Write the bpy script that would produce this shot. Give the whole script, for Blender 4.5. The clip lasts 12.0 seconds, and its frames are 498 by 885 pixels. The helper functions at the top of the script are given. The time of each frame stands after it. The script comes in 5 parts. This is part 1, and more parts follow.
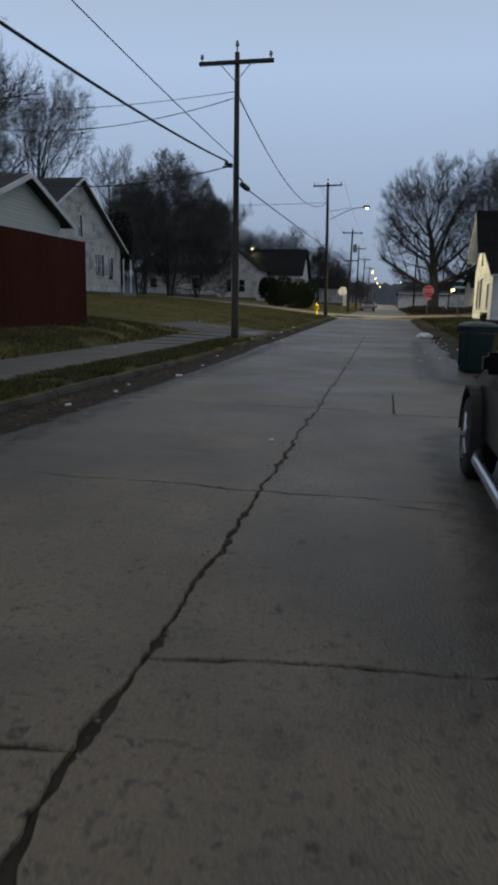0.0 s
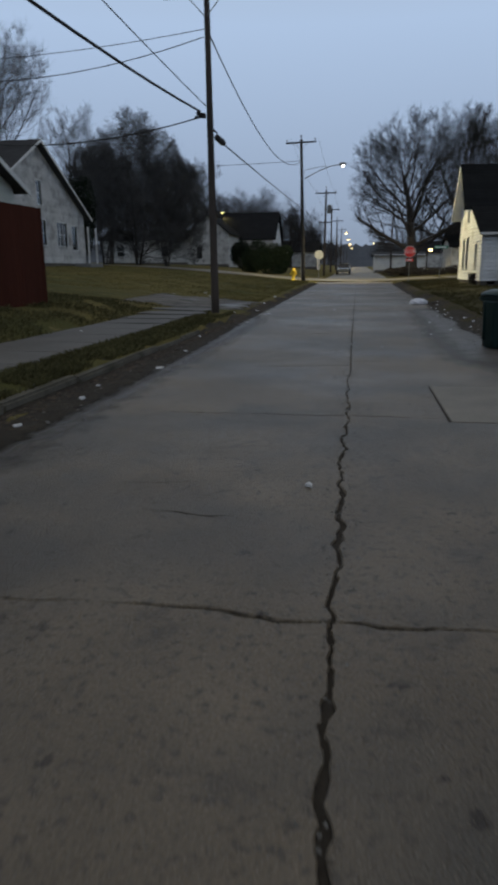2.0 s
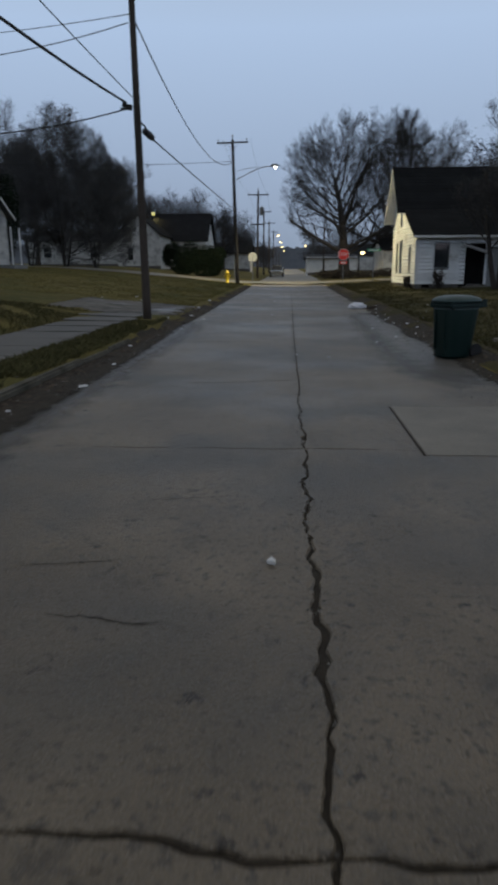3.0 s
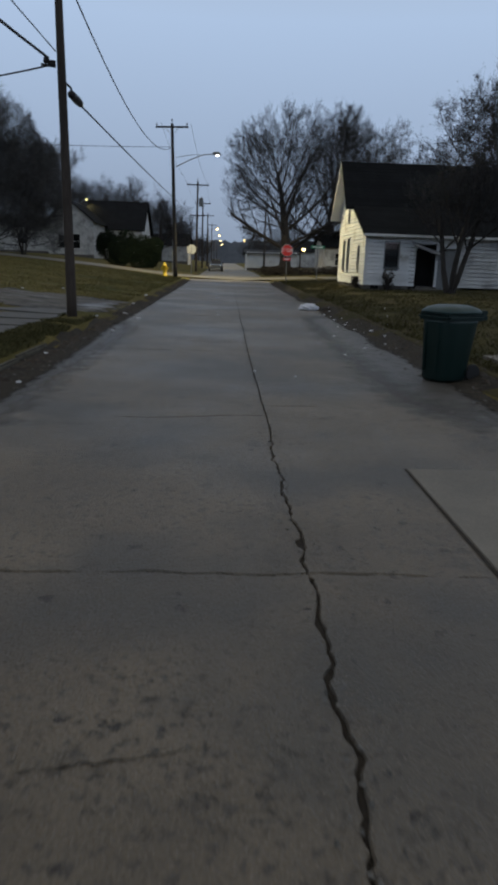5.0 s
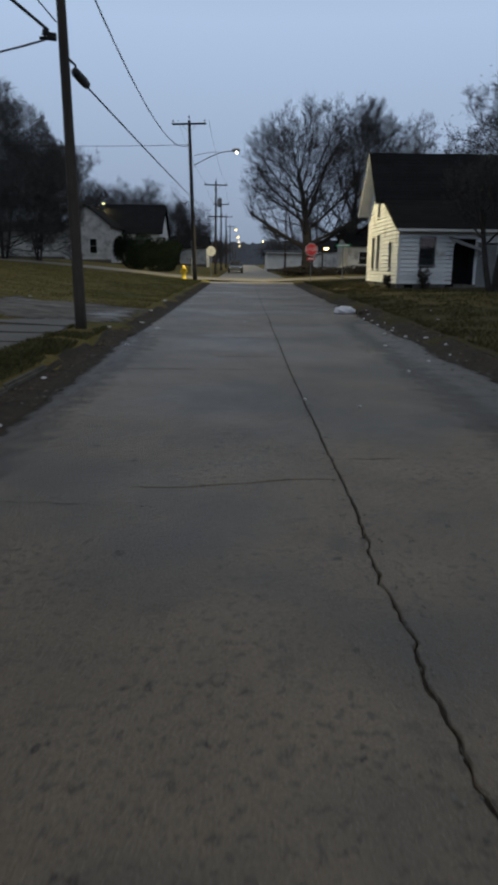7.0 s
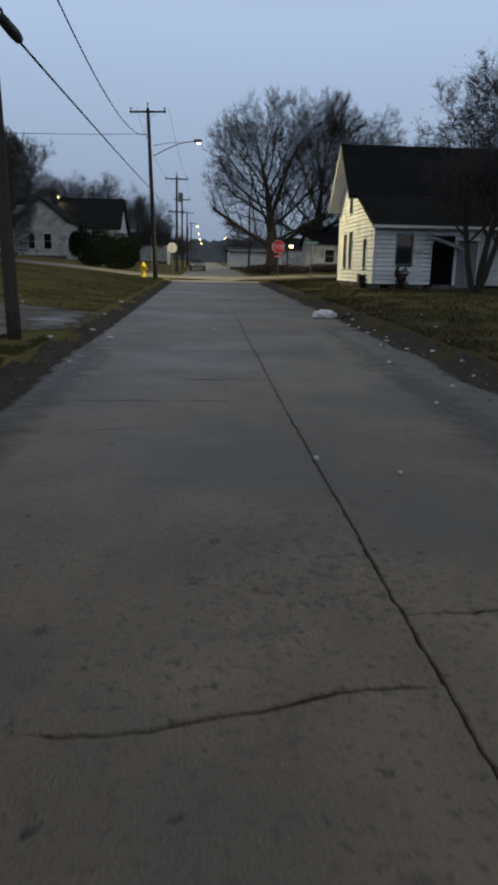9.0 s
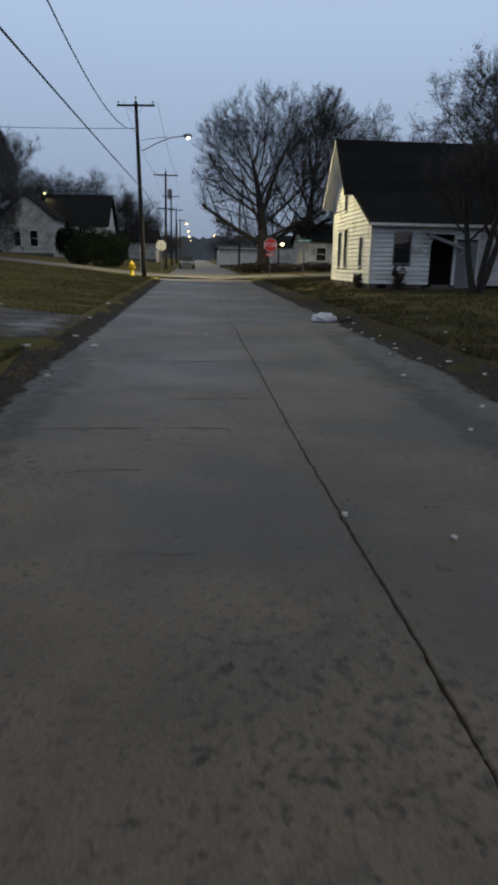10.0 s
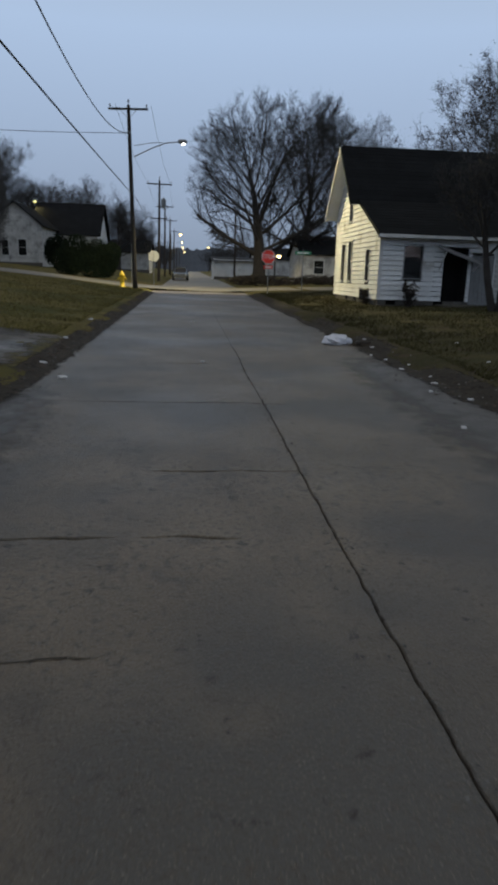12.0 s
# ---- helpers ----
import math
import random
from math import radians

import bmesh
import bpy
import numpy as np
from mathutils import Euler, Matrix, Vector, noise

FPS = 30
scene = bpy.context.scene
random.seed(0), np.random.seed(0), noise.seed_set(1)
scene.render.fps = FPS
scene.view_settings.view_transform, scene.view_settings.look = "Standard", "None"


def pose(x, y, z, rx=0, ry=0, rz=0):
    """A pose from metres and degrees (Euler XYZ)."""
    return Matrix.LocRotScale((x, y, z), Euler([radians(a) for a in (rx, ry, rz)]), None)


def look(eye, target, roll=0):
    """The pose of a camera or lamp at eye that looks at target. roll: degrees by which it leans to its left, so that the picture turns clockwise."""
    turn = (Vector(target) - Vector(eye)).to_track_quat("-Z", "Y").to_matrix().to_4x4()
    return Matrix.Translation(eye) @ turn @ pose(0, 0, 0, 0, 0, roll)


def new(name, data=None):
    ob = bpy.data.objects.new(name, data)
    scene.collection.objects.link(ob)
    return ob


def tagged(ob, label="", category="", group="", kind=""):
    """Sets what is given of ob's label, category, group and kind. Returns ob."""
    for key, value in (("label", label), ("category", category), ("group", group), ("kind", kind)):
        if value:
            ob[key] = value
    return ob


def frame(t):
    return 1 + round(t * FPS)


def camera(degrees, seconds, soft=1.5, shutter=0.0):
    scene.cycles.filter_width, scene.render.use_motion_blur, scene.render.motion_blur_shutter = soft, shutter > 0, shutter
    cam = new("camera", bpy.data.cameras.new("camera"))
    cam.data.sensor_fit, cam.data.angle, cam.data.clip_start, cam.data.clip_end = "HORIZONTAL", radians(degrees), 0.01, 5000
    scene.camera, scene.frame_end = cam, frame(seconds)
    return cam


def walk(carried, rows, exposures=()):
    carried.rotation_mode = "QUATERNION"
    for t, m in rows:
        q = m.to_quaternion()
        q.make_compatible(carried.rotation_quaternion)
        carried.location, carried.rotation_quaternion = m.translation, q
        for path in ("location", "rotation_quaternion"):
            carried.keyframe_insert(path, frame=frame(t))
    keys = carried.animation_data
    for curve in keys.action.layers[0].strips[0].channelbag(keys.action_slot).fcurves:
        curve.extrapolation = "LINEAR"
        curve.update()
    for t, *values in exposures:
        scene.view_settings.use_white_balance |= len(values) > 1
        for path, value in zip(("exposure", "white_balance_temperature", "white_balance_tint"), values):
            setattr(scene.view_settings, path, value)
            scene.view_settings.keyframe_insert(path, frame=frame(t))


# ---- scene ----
cam = camera(40.7, 12.0, soft=3.6, shutter=0.5)
PATH = [
    (0, (0.051, 0.92, 1.37), (-0.326, 2.843, 0.968), 1.4),
    (0.5, (-0.133, 1.402, 1.411), (-0.514, 3.316, 0.971), 0.9),
    (1, (-0.372, 1.968, 1.422), (-0.787, 3.867, 0.951), 0.1),
    (1.5, (-0.559, 2.499, 1.456), (-0.896, 4.41, 0.97), -0.1),
    (2, (-0.737, 3.058, 1.486), (-1.039, 4.972, 0.99), -0.4),
    (2.5, (-0.887, 3.63, 1.525), (-1.041, 5.565, 1.043), 0.0),
    (3, (-0.948, 4.238, 1.528), (-1.061, 6.173, 1.036), -0.2),
    (3.5, (-1.051, 4.851, 1.549), (-1.004, 6.786, 1.046), 0.9),
    (5.5, (-1.288, 7.413, 1.553), (-1.207, 9.347, 1.047), 2.0),
    (6, (-1.331, 7.96, 1.529), (-1.302, 9.899, 1.041), 1.8),
    (6.5, (-1.472, 8.523, 1.513), (-1.568, 10.459, 1.019), 1.0),
    (7, (-1.531, 9.124, 1.524), (-1.511, 11.059, 1.021), 0.6),
    (9, (-1.704, 11.73, 1.534), (-1.572, 13.66, 1.026), 1.0),
    (9.5, (-1.713, 12.292, 1.567), (-1.591, 14.221, 1.053), 0.8),
    (10, (-1.777, 12.91, 1.601), (-1.614, 14.835, 1.087), 1.1),
    (10.5, (-1.771, 13.631, 1.577), (-1.616, 15.565, 1.092), 1.2),
    (11, (-1.833, 14.272, 1.581), (-1.673, 16.211, 1.117), 1.4),
    (11.5, (-1.807, 14.876, 1.607), (-1.646, 16.815, 1.141), 1.5),
    (12, (-1.785, 15.433, 1.626), (-1.598, 17.365, 1.145), 1.8),
]
walk(cam, [(t, look(eye, target, roll)) for t, eye, target, roll in PATH])
SKY = 1.06
LAMP = 12000

# ---- light ----
world = bpy.data.worlds.new("dusk_sky")
scene.world = world
world.use_nodes = True
wn, wl = world.node_tree.nodes, world.node_tree.links
wn.clear()
w_out = wn.new("ShaderNodeOutputWorld")
w_bg = wn.new("ShaderNodeBackground")
w_tc = wn.new("ShaderNodeTexCoord")
w_sep = wn.new("ShaderNodeSeparateXYZ")
w_ramp = wn.new("ShaderNodeValToRGB")
w_sky = wn.new("ShaderNodeTexSky")
w_sky.sky_type = "NISHITA"
w_sky.sun_disc = False
w_sky.sun_elevation, w_sky.sun_rotation = radians(4), radians(160)
w_sky.air_density, w_sky.dust_density, w_sky.ozone_density = 1.5, 2.0, 4.0
w_mix = wn.new("ShaderNodeMixRGB")
w_mix.inputs["Fac"].default_value = 0.01
w_ramp.color_ramp.elements[0].position = 0.0
w_ramp.color_ramp.elements[0].color = (0.225, 0.285, 0.38, 1)
w_ramp.color_ramp.elements[1].position = 0.75
w_ramp.color_ramp.elements[1].color = (0.345, 0.335, 0.315, 1)
for w_pos, w_col in ((0.12, (0.30, 0.38, 0.525, 1)), (0.3, (0.395, 0.51, 0.7, 1)), (0.45, (0.36, 0.435, 0.53, 1))):
    w_e = w_ramp.color_ramp.elements.new(w_pos)
    w_e.color = w_col
wl.new(w_tc.outputs["Generated"], w_sep.inputs[0])
wl.new(w_sep.outputs["Z"], w_ramp.inputs["Fac"])
wl.new(w_ramp.outputs["Color"], w_mix.inputs["Color1"])
wl.new(w_sky.outputs["Color"], w_mix.inputs["Color2"])
wl.new(w_mix.outputs["Color"], w_bg.inputs["Color"])
w_bg.inputs["Strength"].default_value = SKY
wl.new(w_bg.outputs["Background"], w_out.inputs["Surface"])

sun_data = bpy.data.lights.new("sun", "SUN")
sun_data.energy, sun_data.angle, sun_data.color = 0.08, radians(60), (0.8, 0.88, 1.0)
sun_ob = new("sun", sun_data)
sun_ob.matrix_world = look((0, 0, 60), (10, 25, 0))


def lamp_light(x, y, z, watts, colour, cone=150, radius=0.12, aim=(0, 0, -1)):
    d = bpy.data.lights.new("street_light", "SPOT")
    d.energy, d.color, d.spot_size, d.spot_blend, d.shadow_soft_size = watts, colour, radians(cone), 0.4, radius
    ob = new("street_light", d)
    ob.matrix_world = look((x, y, z), (x + aim[0], y + aim[1], z + aim[2])) if aim[0] else pose(x, y, z)
    return ob


# ---- materials ----
def mat(name, colour, rough=0.8, metal=0.0, vary=0.25, scale=3.0, fine=40.0, bump=0.3, bump_dist=0.01, stain=None, stain_scale=0.6,
        stain_cut=0.55, spots=None, spot_scale=8.0, spot_cut=0.68, island=0.0, per_object=0.0, spec=0.4, emit=None, emit_power=0.0, stretch=(1, 1, 1), flecks=None, pits=None, wet=None, scaled=None):
    m = bpy.data.materials.new(name)
    m.use_nodes = True
    n, l = m.node_tree.nodes, m.node_tree.links
    b = n["Principled BSDF"]
    b.inputs["Roughness"].default_value = rough
    b.inputs["Metallic"].default_value = metal
    b.inputs["Specular IOR Level"].default_value = spec
    tc = n.new("ShaderNodeTexCoord")
    mp = n.new("ShaderNodeMapping")
    mp.inputs["Scale"].default_value = stretch
    geo = n.new("ShaderNodeNewGeometry")
    l.new(geo.outputs["Position"], mp.inputs["Vector"])
    n1 = n.new("ShaderNodeTexNoise")
    n1.inputs["Scale"].default_value, n1.inputs["Detail"].default_value = scale, 5.0
    n2 = n.new("ShaderNodeTexNoise")
    n2.inputs["Scale"].default_value, n2.inputs["Detail"].default_value = fine, 6.0
    l.new(mp.outputs["Vector"], n1.inputs["Vector"])
    l.new(mp.outputs["Vector"], n2.inputs["Vector"])
    add = n.new("ShaderNodeMath")
    add.operation = "ADD"
    l.new(n1.outputs["Fac"], add.inputs[0])
    l.new(n2.outputs["Fac"], add.inputs[1])
    rng = n.new("ShaderNodeMapRange")
    rng.inputs["From Min"].default_value, rng.inputs["From Max"].default_value = 0.65, 1.35
    rng.inputs["To Min"].default_value, rng.inputs["To Max"].default_value = 1 - vary, 1 + vary
    l.new(add.outputs[0], rng.inputs["Value"])
    mul = n.new("ShaderNodeVectorMath")
    mul.operation = "MULTIPLY"
    mul.inputs[0].default_value = colour
    l.new(rng.outputs[0], mul.inputs[1])
    last = mul.outputs[0]

    def blend(tex_scale, cut, soft, target, last, detail=4.0, rgh=0.55):
        t = n.new("ShaderNodeTexNoise")
        t.inputs["Scale"].default_value, t.inputs["Detail"].default_value, t.inputs["Roughness"].default_value = tex_scale, detail, rgh
        l.new(mp.outputs["Vector"], t.inputs["Vector"])
        r = n.new("ShaderNodeMapRange")
        r.inputs["From Min"].default_value, r.inputs["From Max"].default_value = cut, cut + soft
        l.new(t.outputs["Fac"], r.inputs["Value"])
        x = n.new("ShaderNodeMixRGB")
        x.inputs["Color2"].default_value = (*target, 1)
        l.new(r.outputs[0], x.inputs["Fac"])
        l.new(last, x.inputs["Color1"])
        return x.outputs["Color"]

    if stain:
        last = blend(stain_scale, stain_cut, 0.14, stain, last)
    if spots:
        last = blend(spot_scale, spot_cut, 0.05, spots, last, 3.0, 0.6)
    if pits:
        last = blend(21.0, 0.56, 0.09, pits, last, 2.0, 0.5)
        last = blend(2.4, 0.57, 0.1, pits, last, 6.0, 0.7)
    relief = None
    if scaled:
        # broken, flaked areas: a broad mask opens up a ragged fine pattern
        area = n.new("ShaderNodeTexNoise")
        area.inputs["Scale"].default_value, area.inputs["Detail"].default_value = 0.45, 3.0
        l.new(mp.outputs["Vector"], area.inputs["Vector"])
        flake = n.new("ShaderNodeTexNoise")
        flake.inputs["Scale"].default_value, flake.inputs["Detail"].default_value, flake.inputs["Roughness"].default_value = 15.0, 8.0, 0.78
        l.new(mp.outputs["Vector"], flake.inputs["Vector"])
        gate = n.new("ShaderNodeMapRange")
        gate.inputs["From Min"].default_value, gate.inputs["From Max"].default_value = 0.42, 0.62
        gate.inputs["To Min"].default_value, gate.inputs["To Max"].default_value = 0.67, 0.535
        l.new(area.outputs["Fac"], gate.inputs["Value"])
        diff = n.new("ShaderNodeMath")
        diff.operation = "SUBTRACT"
        l.new(flake.outputs["Fac"], diff.inputs[0])
        l.new(gate.outputs[0], diff.inputs[1])
        cutoff = n.new("ShaderNodeMapRange")
        cutoff.inputs["From Min"].default_value, cutoff.inputs["From Max"].default_value = 0.0, 0.07
        l.new(diff.outputs[0], cutoff.inputs["Value"])
        x = n.new("ShaderNodeMixRGB")
        x.inputs["Color2"].default_value = (*scaled, 1)
        l.new(cutoff.outputs[0], x.inputs["Fac"])
        l.new(last, x.inputs["Color1"])
        last, relief = x.outputs["Color"], cutoff.outputs[0]
    if wet:
        soak = n.new("ShaderNodeTexNoise")
        soak.inputs["Scale"].default_value, soak.inputs["Detail"].default_value = wet[0], 4.0
        l.new(mp.outputs["Vector"], soak.inputs["Vector"])
        r = n.new("ShaderNodeMapRange")
        r.inputs["From Min"].default_value, r.inputs["From Max"].default_value = wet[1], wet[1] + 0.16
        r.inputs["To Min"].default_value, r.inputs["To Max"].default_value = rough, wet[2]
        l.new(soak.outputs["Fac"], r.inputs["Value"])
        l.new(r.outputs[0], b.inputs["Roughness"])
    if flecks:
        last = blend(110.0, 0.62, 0.06, flecks, last, 2.0, 0.5)
    for amount, socket in ((island, geo.outputs["Random Per Island"]), (per_object, None)):
        if amount:
            if socket is None:
                socket = n.new("ShaderNodeObjectInfo").outputs["Random"]
            r = n.new("ShaderNodeMapRange")
            r.inputs["To Min"].default_value, r.inputs["To Max"].default_value = 1 - amount, 1 + amount
            l.new(socket, r.inputs["Value"])
            v = n.new("ShaderNodeVectorMath")
            v.operation = "MULTIPLY"
            l.new(last, v.inputs[0])
            l.new(r.outputs[0], v.inputs[1])
            last = v.outputs[0]
    l.new(last, b.inputs["Base Color"])
    if bump:
        bp = n.new("ShaderNodeBump")
        bp.inputs["Strength"].default_value, bp.inputs["Distance"].default_value = bump, bump_dist
        l.new(add.outputs[0], bp.inputs["Height"])
        l.new(bp.outputs["Normal"], b.inputs["Normal"])
        if relief:
            dent = n.new("ShaderNodeBump")
            dent.invert = True
            dent.inputs["Strength"].default_value, dent.inputs["Distance"].default_value = 0.9, 0.012
            l.new(relief, dent.inputs["Height"])
            l.new(bp.outputs["Normal"], dent.inputs["Normal"])
            l.new(dent.outputs["Normal"], b.inputs["Normal"])
    if emit:
        b.inputs["Emission Color"].default_value = (*emit, 1)
        b.inputs["Emission Strength"].default_value = emit_power
    return m


M = {}
M["slab"] = mat("worn_concrete", (0.156, 0.125, 0.088), 0.48, vary=0.42, scale=1.1, fine=60, bump=1.0, bump_dist=0.02, stain=(0.088, 0.079, 0.066),
                stain_scale=0.4, stain_cut=0.46, spots=(0.032, 0.024, 0.017), spot_scale=6.5, spot_cut=0.64, spec=0.55,
                flecks=(0.27, 0.23, 0.18), pits=(0.085, 0.07, 0.053), wet=(0.3, 0.45, 0.36), scaled=(0.055, 0.043, 0.031))
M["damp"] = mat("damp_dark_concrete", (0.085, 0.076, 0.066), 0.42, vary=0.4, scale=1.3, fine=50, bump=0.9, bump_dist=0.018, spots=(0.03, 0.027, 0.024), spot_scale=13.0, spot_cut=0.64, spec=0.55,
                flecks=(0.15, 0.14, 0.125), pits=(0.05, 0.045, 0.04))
M["patch"] = mat("newer_concrete", (0.16, 0.142, 0.115), 0.6, vary=0.3, scale=1.5, fine=60, bump=0.3, bump_dist=0.008)
M["far_road"] = mat("far_concrete", (0.19, 0.17, 0.13), 0.6, vary=0.25, scale=0.4, fine=9, stain=(0.1, 0.1, 0.095), stain_scale=0.1)
M["tar"] = mat("crack_dirt", (0.03, 0.024, 0.018), 0.95, vary=0.5, scale=9, fine=60, bump=0.8)
M["grass"] = mat("winter_lawn", (0.13, 0.108, 0.038), 0.95, vary=0.45, scale=0.9, fine=26, bump=1.0, bump_dist=0.05, stain=(0.08, 0.08, 0.028),
                 stain_scale=0.22, stain_cut=0.48, spots=(0.15, 0.125, 0.055), spot_scale=1.5, spot_cut=0.62, spec=0.1)
# darker lawn copy: shade from house and trees painted into the ground colour
M["yard"] = mat("shaded_dull_lawn", (0.068, 0.059, 0.025), 0.95, vary=0.45, scale=0.9, fine=26, bump=1.0, bump_dist=0.05, stain=(0.045, 0.045, 0.018), stain_scale=0.3, stain_cut=0.48,
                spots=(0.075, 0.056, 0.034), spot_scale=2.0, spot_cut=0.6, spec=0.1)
# blades for the right lawn, with the same shade in their colour
M["blade_shaded"] = mat("shaded_grass_blades", (0.058, 0.053, 0.022), 0.9, vary=0.3, scale=0.7, fine=5, bump=0, island=0.45, spec=0.1)
M["blade_green"] = mat("green_grass_blades", (0.086, 0.08, 0.035), 0.9, vary=0.4, scale=0.8, fine=5, bump=0, island=0.5, spec=0.1)
M["blade"] = mat("grass_blades", (0.135, 0.118, 0.042), 0.9, vary=0.3, scale=0.7, fine=5, bump=0, island=0.45, spec=0.15)
M["dirt"] = mat("wet_gutter_dirt", (0.034, 0.028, 0.02), 0.85, spec=0.2, vary=0.6, scale=2.5, fine=35, bump=0.9, bump_dist=0.03, spots=(0.06, 0.052, 0.042), spot_scale=6)
M["walkway"] = mat("sidewalk_concrete", (0.104, 0.1, 0.093), 0.7, vary=0.22, scale=1.2, fine=50, bump=0.4, stain=(0.08, 0.08, 0.075), stain_scale=0.8, per_object=0.1)
M["drive"] = mat("wet_drive", (0.1, 0.088, 0.072), 0.75, spec=0.3, vary=0.35, scale=1.1, fine=30, bump=0.35, bump_dist=0.015, wet=(0.7, 0.54, 0.35), stain=(0.035, 0.03, 0.025), stain_scale=1.3, stain_cut=0.47, spots=(0.16, 0.15, 0.135), spot_scale=3.0, spot_cut=0.6)
M["kerb"] = mat("old_kerb", (0.088, 0.08, 0.062), 0.9, vary=0.5, scale=2, fine=40, bump=0.7, stain=(0.04, 0.038, 0.025), stain_scale=1.2)
M["pole"] = mat("weathered_pole", (0.054, 0.043, 0.036), 0.9, vary=0.4, scale=3, fine=30, bump=0.7, bump_dist=0.015, stretch=(1, 1, 0.12), stain=(0.03, 0.026, 0.023), stain_scale=1.2)
M["dark_wood"] = mat("dark_timber", (0.03, 0.026, 0.023), 0.9, vary=0.3, scale=4, fine=30)
M["wire"] = mat("black_cable", (0.018, 0.018, 0.02), 0.6, vary=0.1, bump=0)
M["ceramic"] = mat("grey_ceramic", (0.2, 0.2, 0.22), 0.3, vary=0.1, bump=0)
M["galv"] = mat("galvanised_steel", (0.24, 0.25, 0.26), 0.5, 0.7, vary=0.2, scale=5, fine=40, bump=0.1)
M["bark"] = mat("dark_bark", (0.036, 0.031, 0.028), 0.95, vary=0.4, scale=3, fine=25, bump=0.6, bump_dist=0.02)
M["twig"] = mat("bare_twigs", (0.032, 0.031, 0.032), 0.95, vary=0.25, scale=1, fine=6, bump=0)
# paler grey copy of the twigs: distance haze is put into the colour
M["twig_hazed"] = mat("hazed_far_twigs", (0.074, 0.075, 0.078), 0.95, vary=0.2, scale=0.5, fine=3, bump=0)
M["leaf"] = mat("evergreen_leaves", (0.011, 0.017, 0.011), 0.8, vary=0.4, scale=1, fine=8, bump=0, island=0.5, spec=0.05)
M["dead_leaf"] = mat("dry_leaves", (0.03, 0.024, 0.019), 0.9, vary=0.4, scale=2, fine=12, bump=0, island=0.5)
M["white_siding"] = mat("white_paint", (0.68, 0.69, 0.69), 0.7, vary=0.14, scale=1.4, fine=18, bump=0.25, stain=(0.42, 0.41, 0.38), stain_scale=1.1, stain_cut=0.58, per_object=0.06)
M["peeling"] = mat("peeling_white_paint", (0.49, 0.49, 0.48), 0.85, vary=0.3, scale=1.0, fine=16, bump=0.4, stain=(0.3, 0.295, 0.29), stain_scale=1.3, stain_cut=0.5,
                   spots=(0.2, 0.19, 0.18), spot_scale=5.0, spot_cut=0.64, per_object=0.1)
M["cream_siding"] = mat("pale_vinyl", (0.5, 0.52, 0.47), 0.6, vary=0.08, scale=1, fine=15, bump=0.1, per_object=0.04)
M["trim"] = mat("white_trim", (0.62, 0.63, 0.62), 0.6, vary=0.12, scale=2, fine=20, bump=0.1)
M["red_fence"] = mat("dark_red_stain", (0.054, 0.0155, 0.009), 0.9, vary=0.2, scale=1.2, fine=20, bump=0.2, per_object=0.06, stretch=(1, 1, 0.2), spec=0.1)
M["roof_dark"] = mat("black_shingles", (0.013, 0.014, 0.015), 0.95, vary=0.3, scale=1.0, fine=14, bump=0.5, per_object=0.12, spec=0.04)
M["roof_grey"] = mat("grey_shingles", (0.05, 0.051, 0.055), 0.95, vary=0.25, scale=1, fine=14, bump=0.4, per_object=0.1, spec=0.08)
M["roof_far"] = mat("far_dark_roof", (0.016, 0.017, 0.019), 0.95, vary=0.25, scale=1, fine=10, spec=0.05)
M["glass"] = mat("window_glass", (0.01, 0.011, 0.013), 0.08, vary=0.1, bump=0.02, spec=0.35)
M["pane"] = mat("clear_window_glass", (0.8, 0.84, 0.84), 0.03, vary=0, bump=0, spec=0.5)
M["pane"].node_tree.nodes["Principled BSDF"].inputs["Transmission Weight"].default_value = 1.0
M["interior"] = mat("dark_opening", (0.012, 0.012, 0.013), 0.95, vary=0.3, bump=0)
M["curtain"] = mat("blind_fabric", (0.34, 0.33, 0.28), 0.9, vary=0.15, scale=3, fine=30)
M["brick"] = mat("foundation_block", (0.12, 0.11, 0.1), 0.9, vary=0.35, scale=3, fine=30, per_object=0.15)
M["grey_board"] = mat("grey_boards", (0.2, 0.205, 0.21), 0.85, vary=0.25, scale=2, fine=20)
M["bin"] = mat("dark_green_plastic", (0.005, 0.02, 0.018), 0.45, vary=0.15, scale=3, fine=50, bump=0.1, spec=0.4)
M["bin_lid"] = mat("dull_green_lid", (0.02, 0.045, 0.045), 0.42, vary=0.15, scale=3, fine=50, bump=0.1)
M["rubber"] = mat("black_rubber", (0.015, 0.015, 0.016), 0.75, vary=0.2, scale=8, fine=60)
M["car_black"] = mat("black_car_paint", (0.005, 0.005, 0.006), 0.25, vary=0.1, bump=0.0, spec=0.12)
M["car_grey"] = mat("grey_car_paint", (0.12, 0.125, 0.13), 0.25, 0.4, vary=0.1, bump=0)
M["car_white"] = mat("white_car_paint", (0.5, 0.5, 0.5), 0.3, vary=0.1, bump=0)
M["chrome"] = mat("brushed_alloy", (0.5, 0.5, 0.52), 0.25, 0.9, vary=0.1, bump=0)
M["stop_red"] = mat("sign_red", (0.88, 0.06, 0.045), 0.45, vary=0.08, bump=0)
M["sign_white"] = mat("sign_white", (0.88, 0.88, 0.88), 0.5, vary=0.06, bump=0)
M["sign_back"] = mat("sign_back_alloy", (0.42, 0.42, 0.4), 0.5, 0.3, vary=0.15, bump=0)
M["sign_green"] = mat("sign_green", (0.06, 0.3, 0.16), 0.5, vary=0.08, bump=0)
M["yellow"] = mat("hydrant_yellow", (0.6, 0.42, 0.02), 0.5, vary=0.15, bump=0.1)
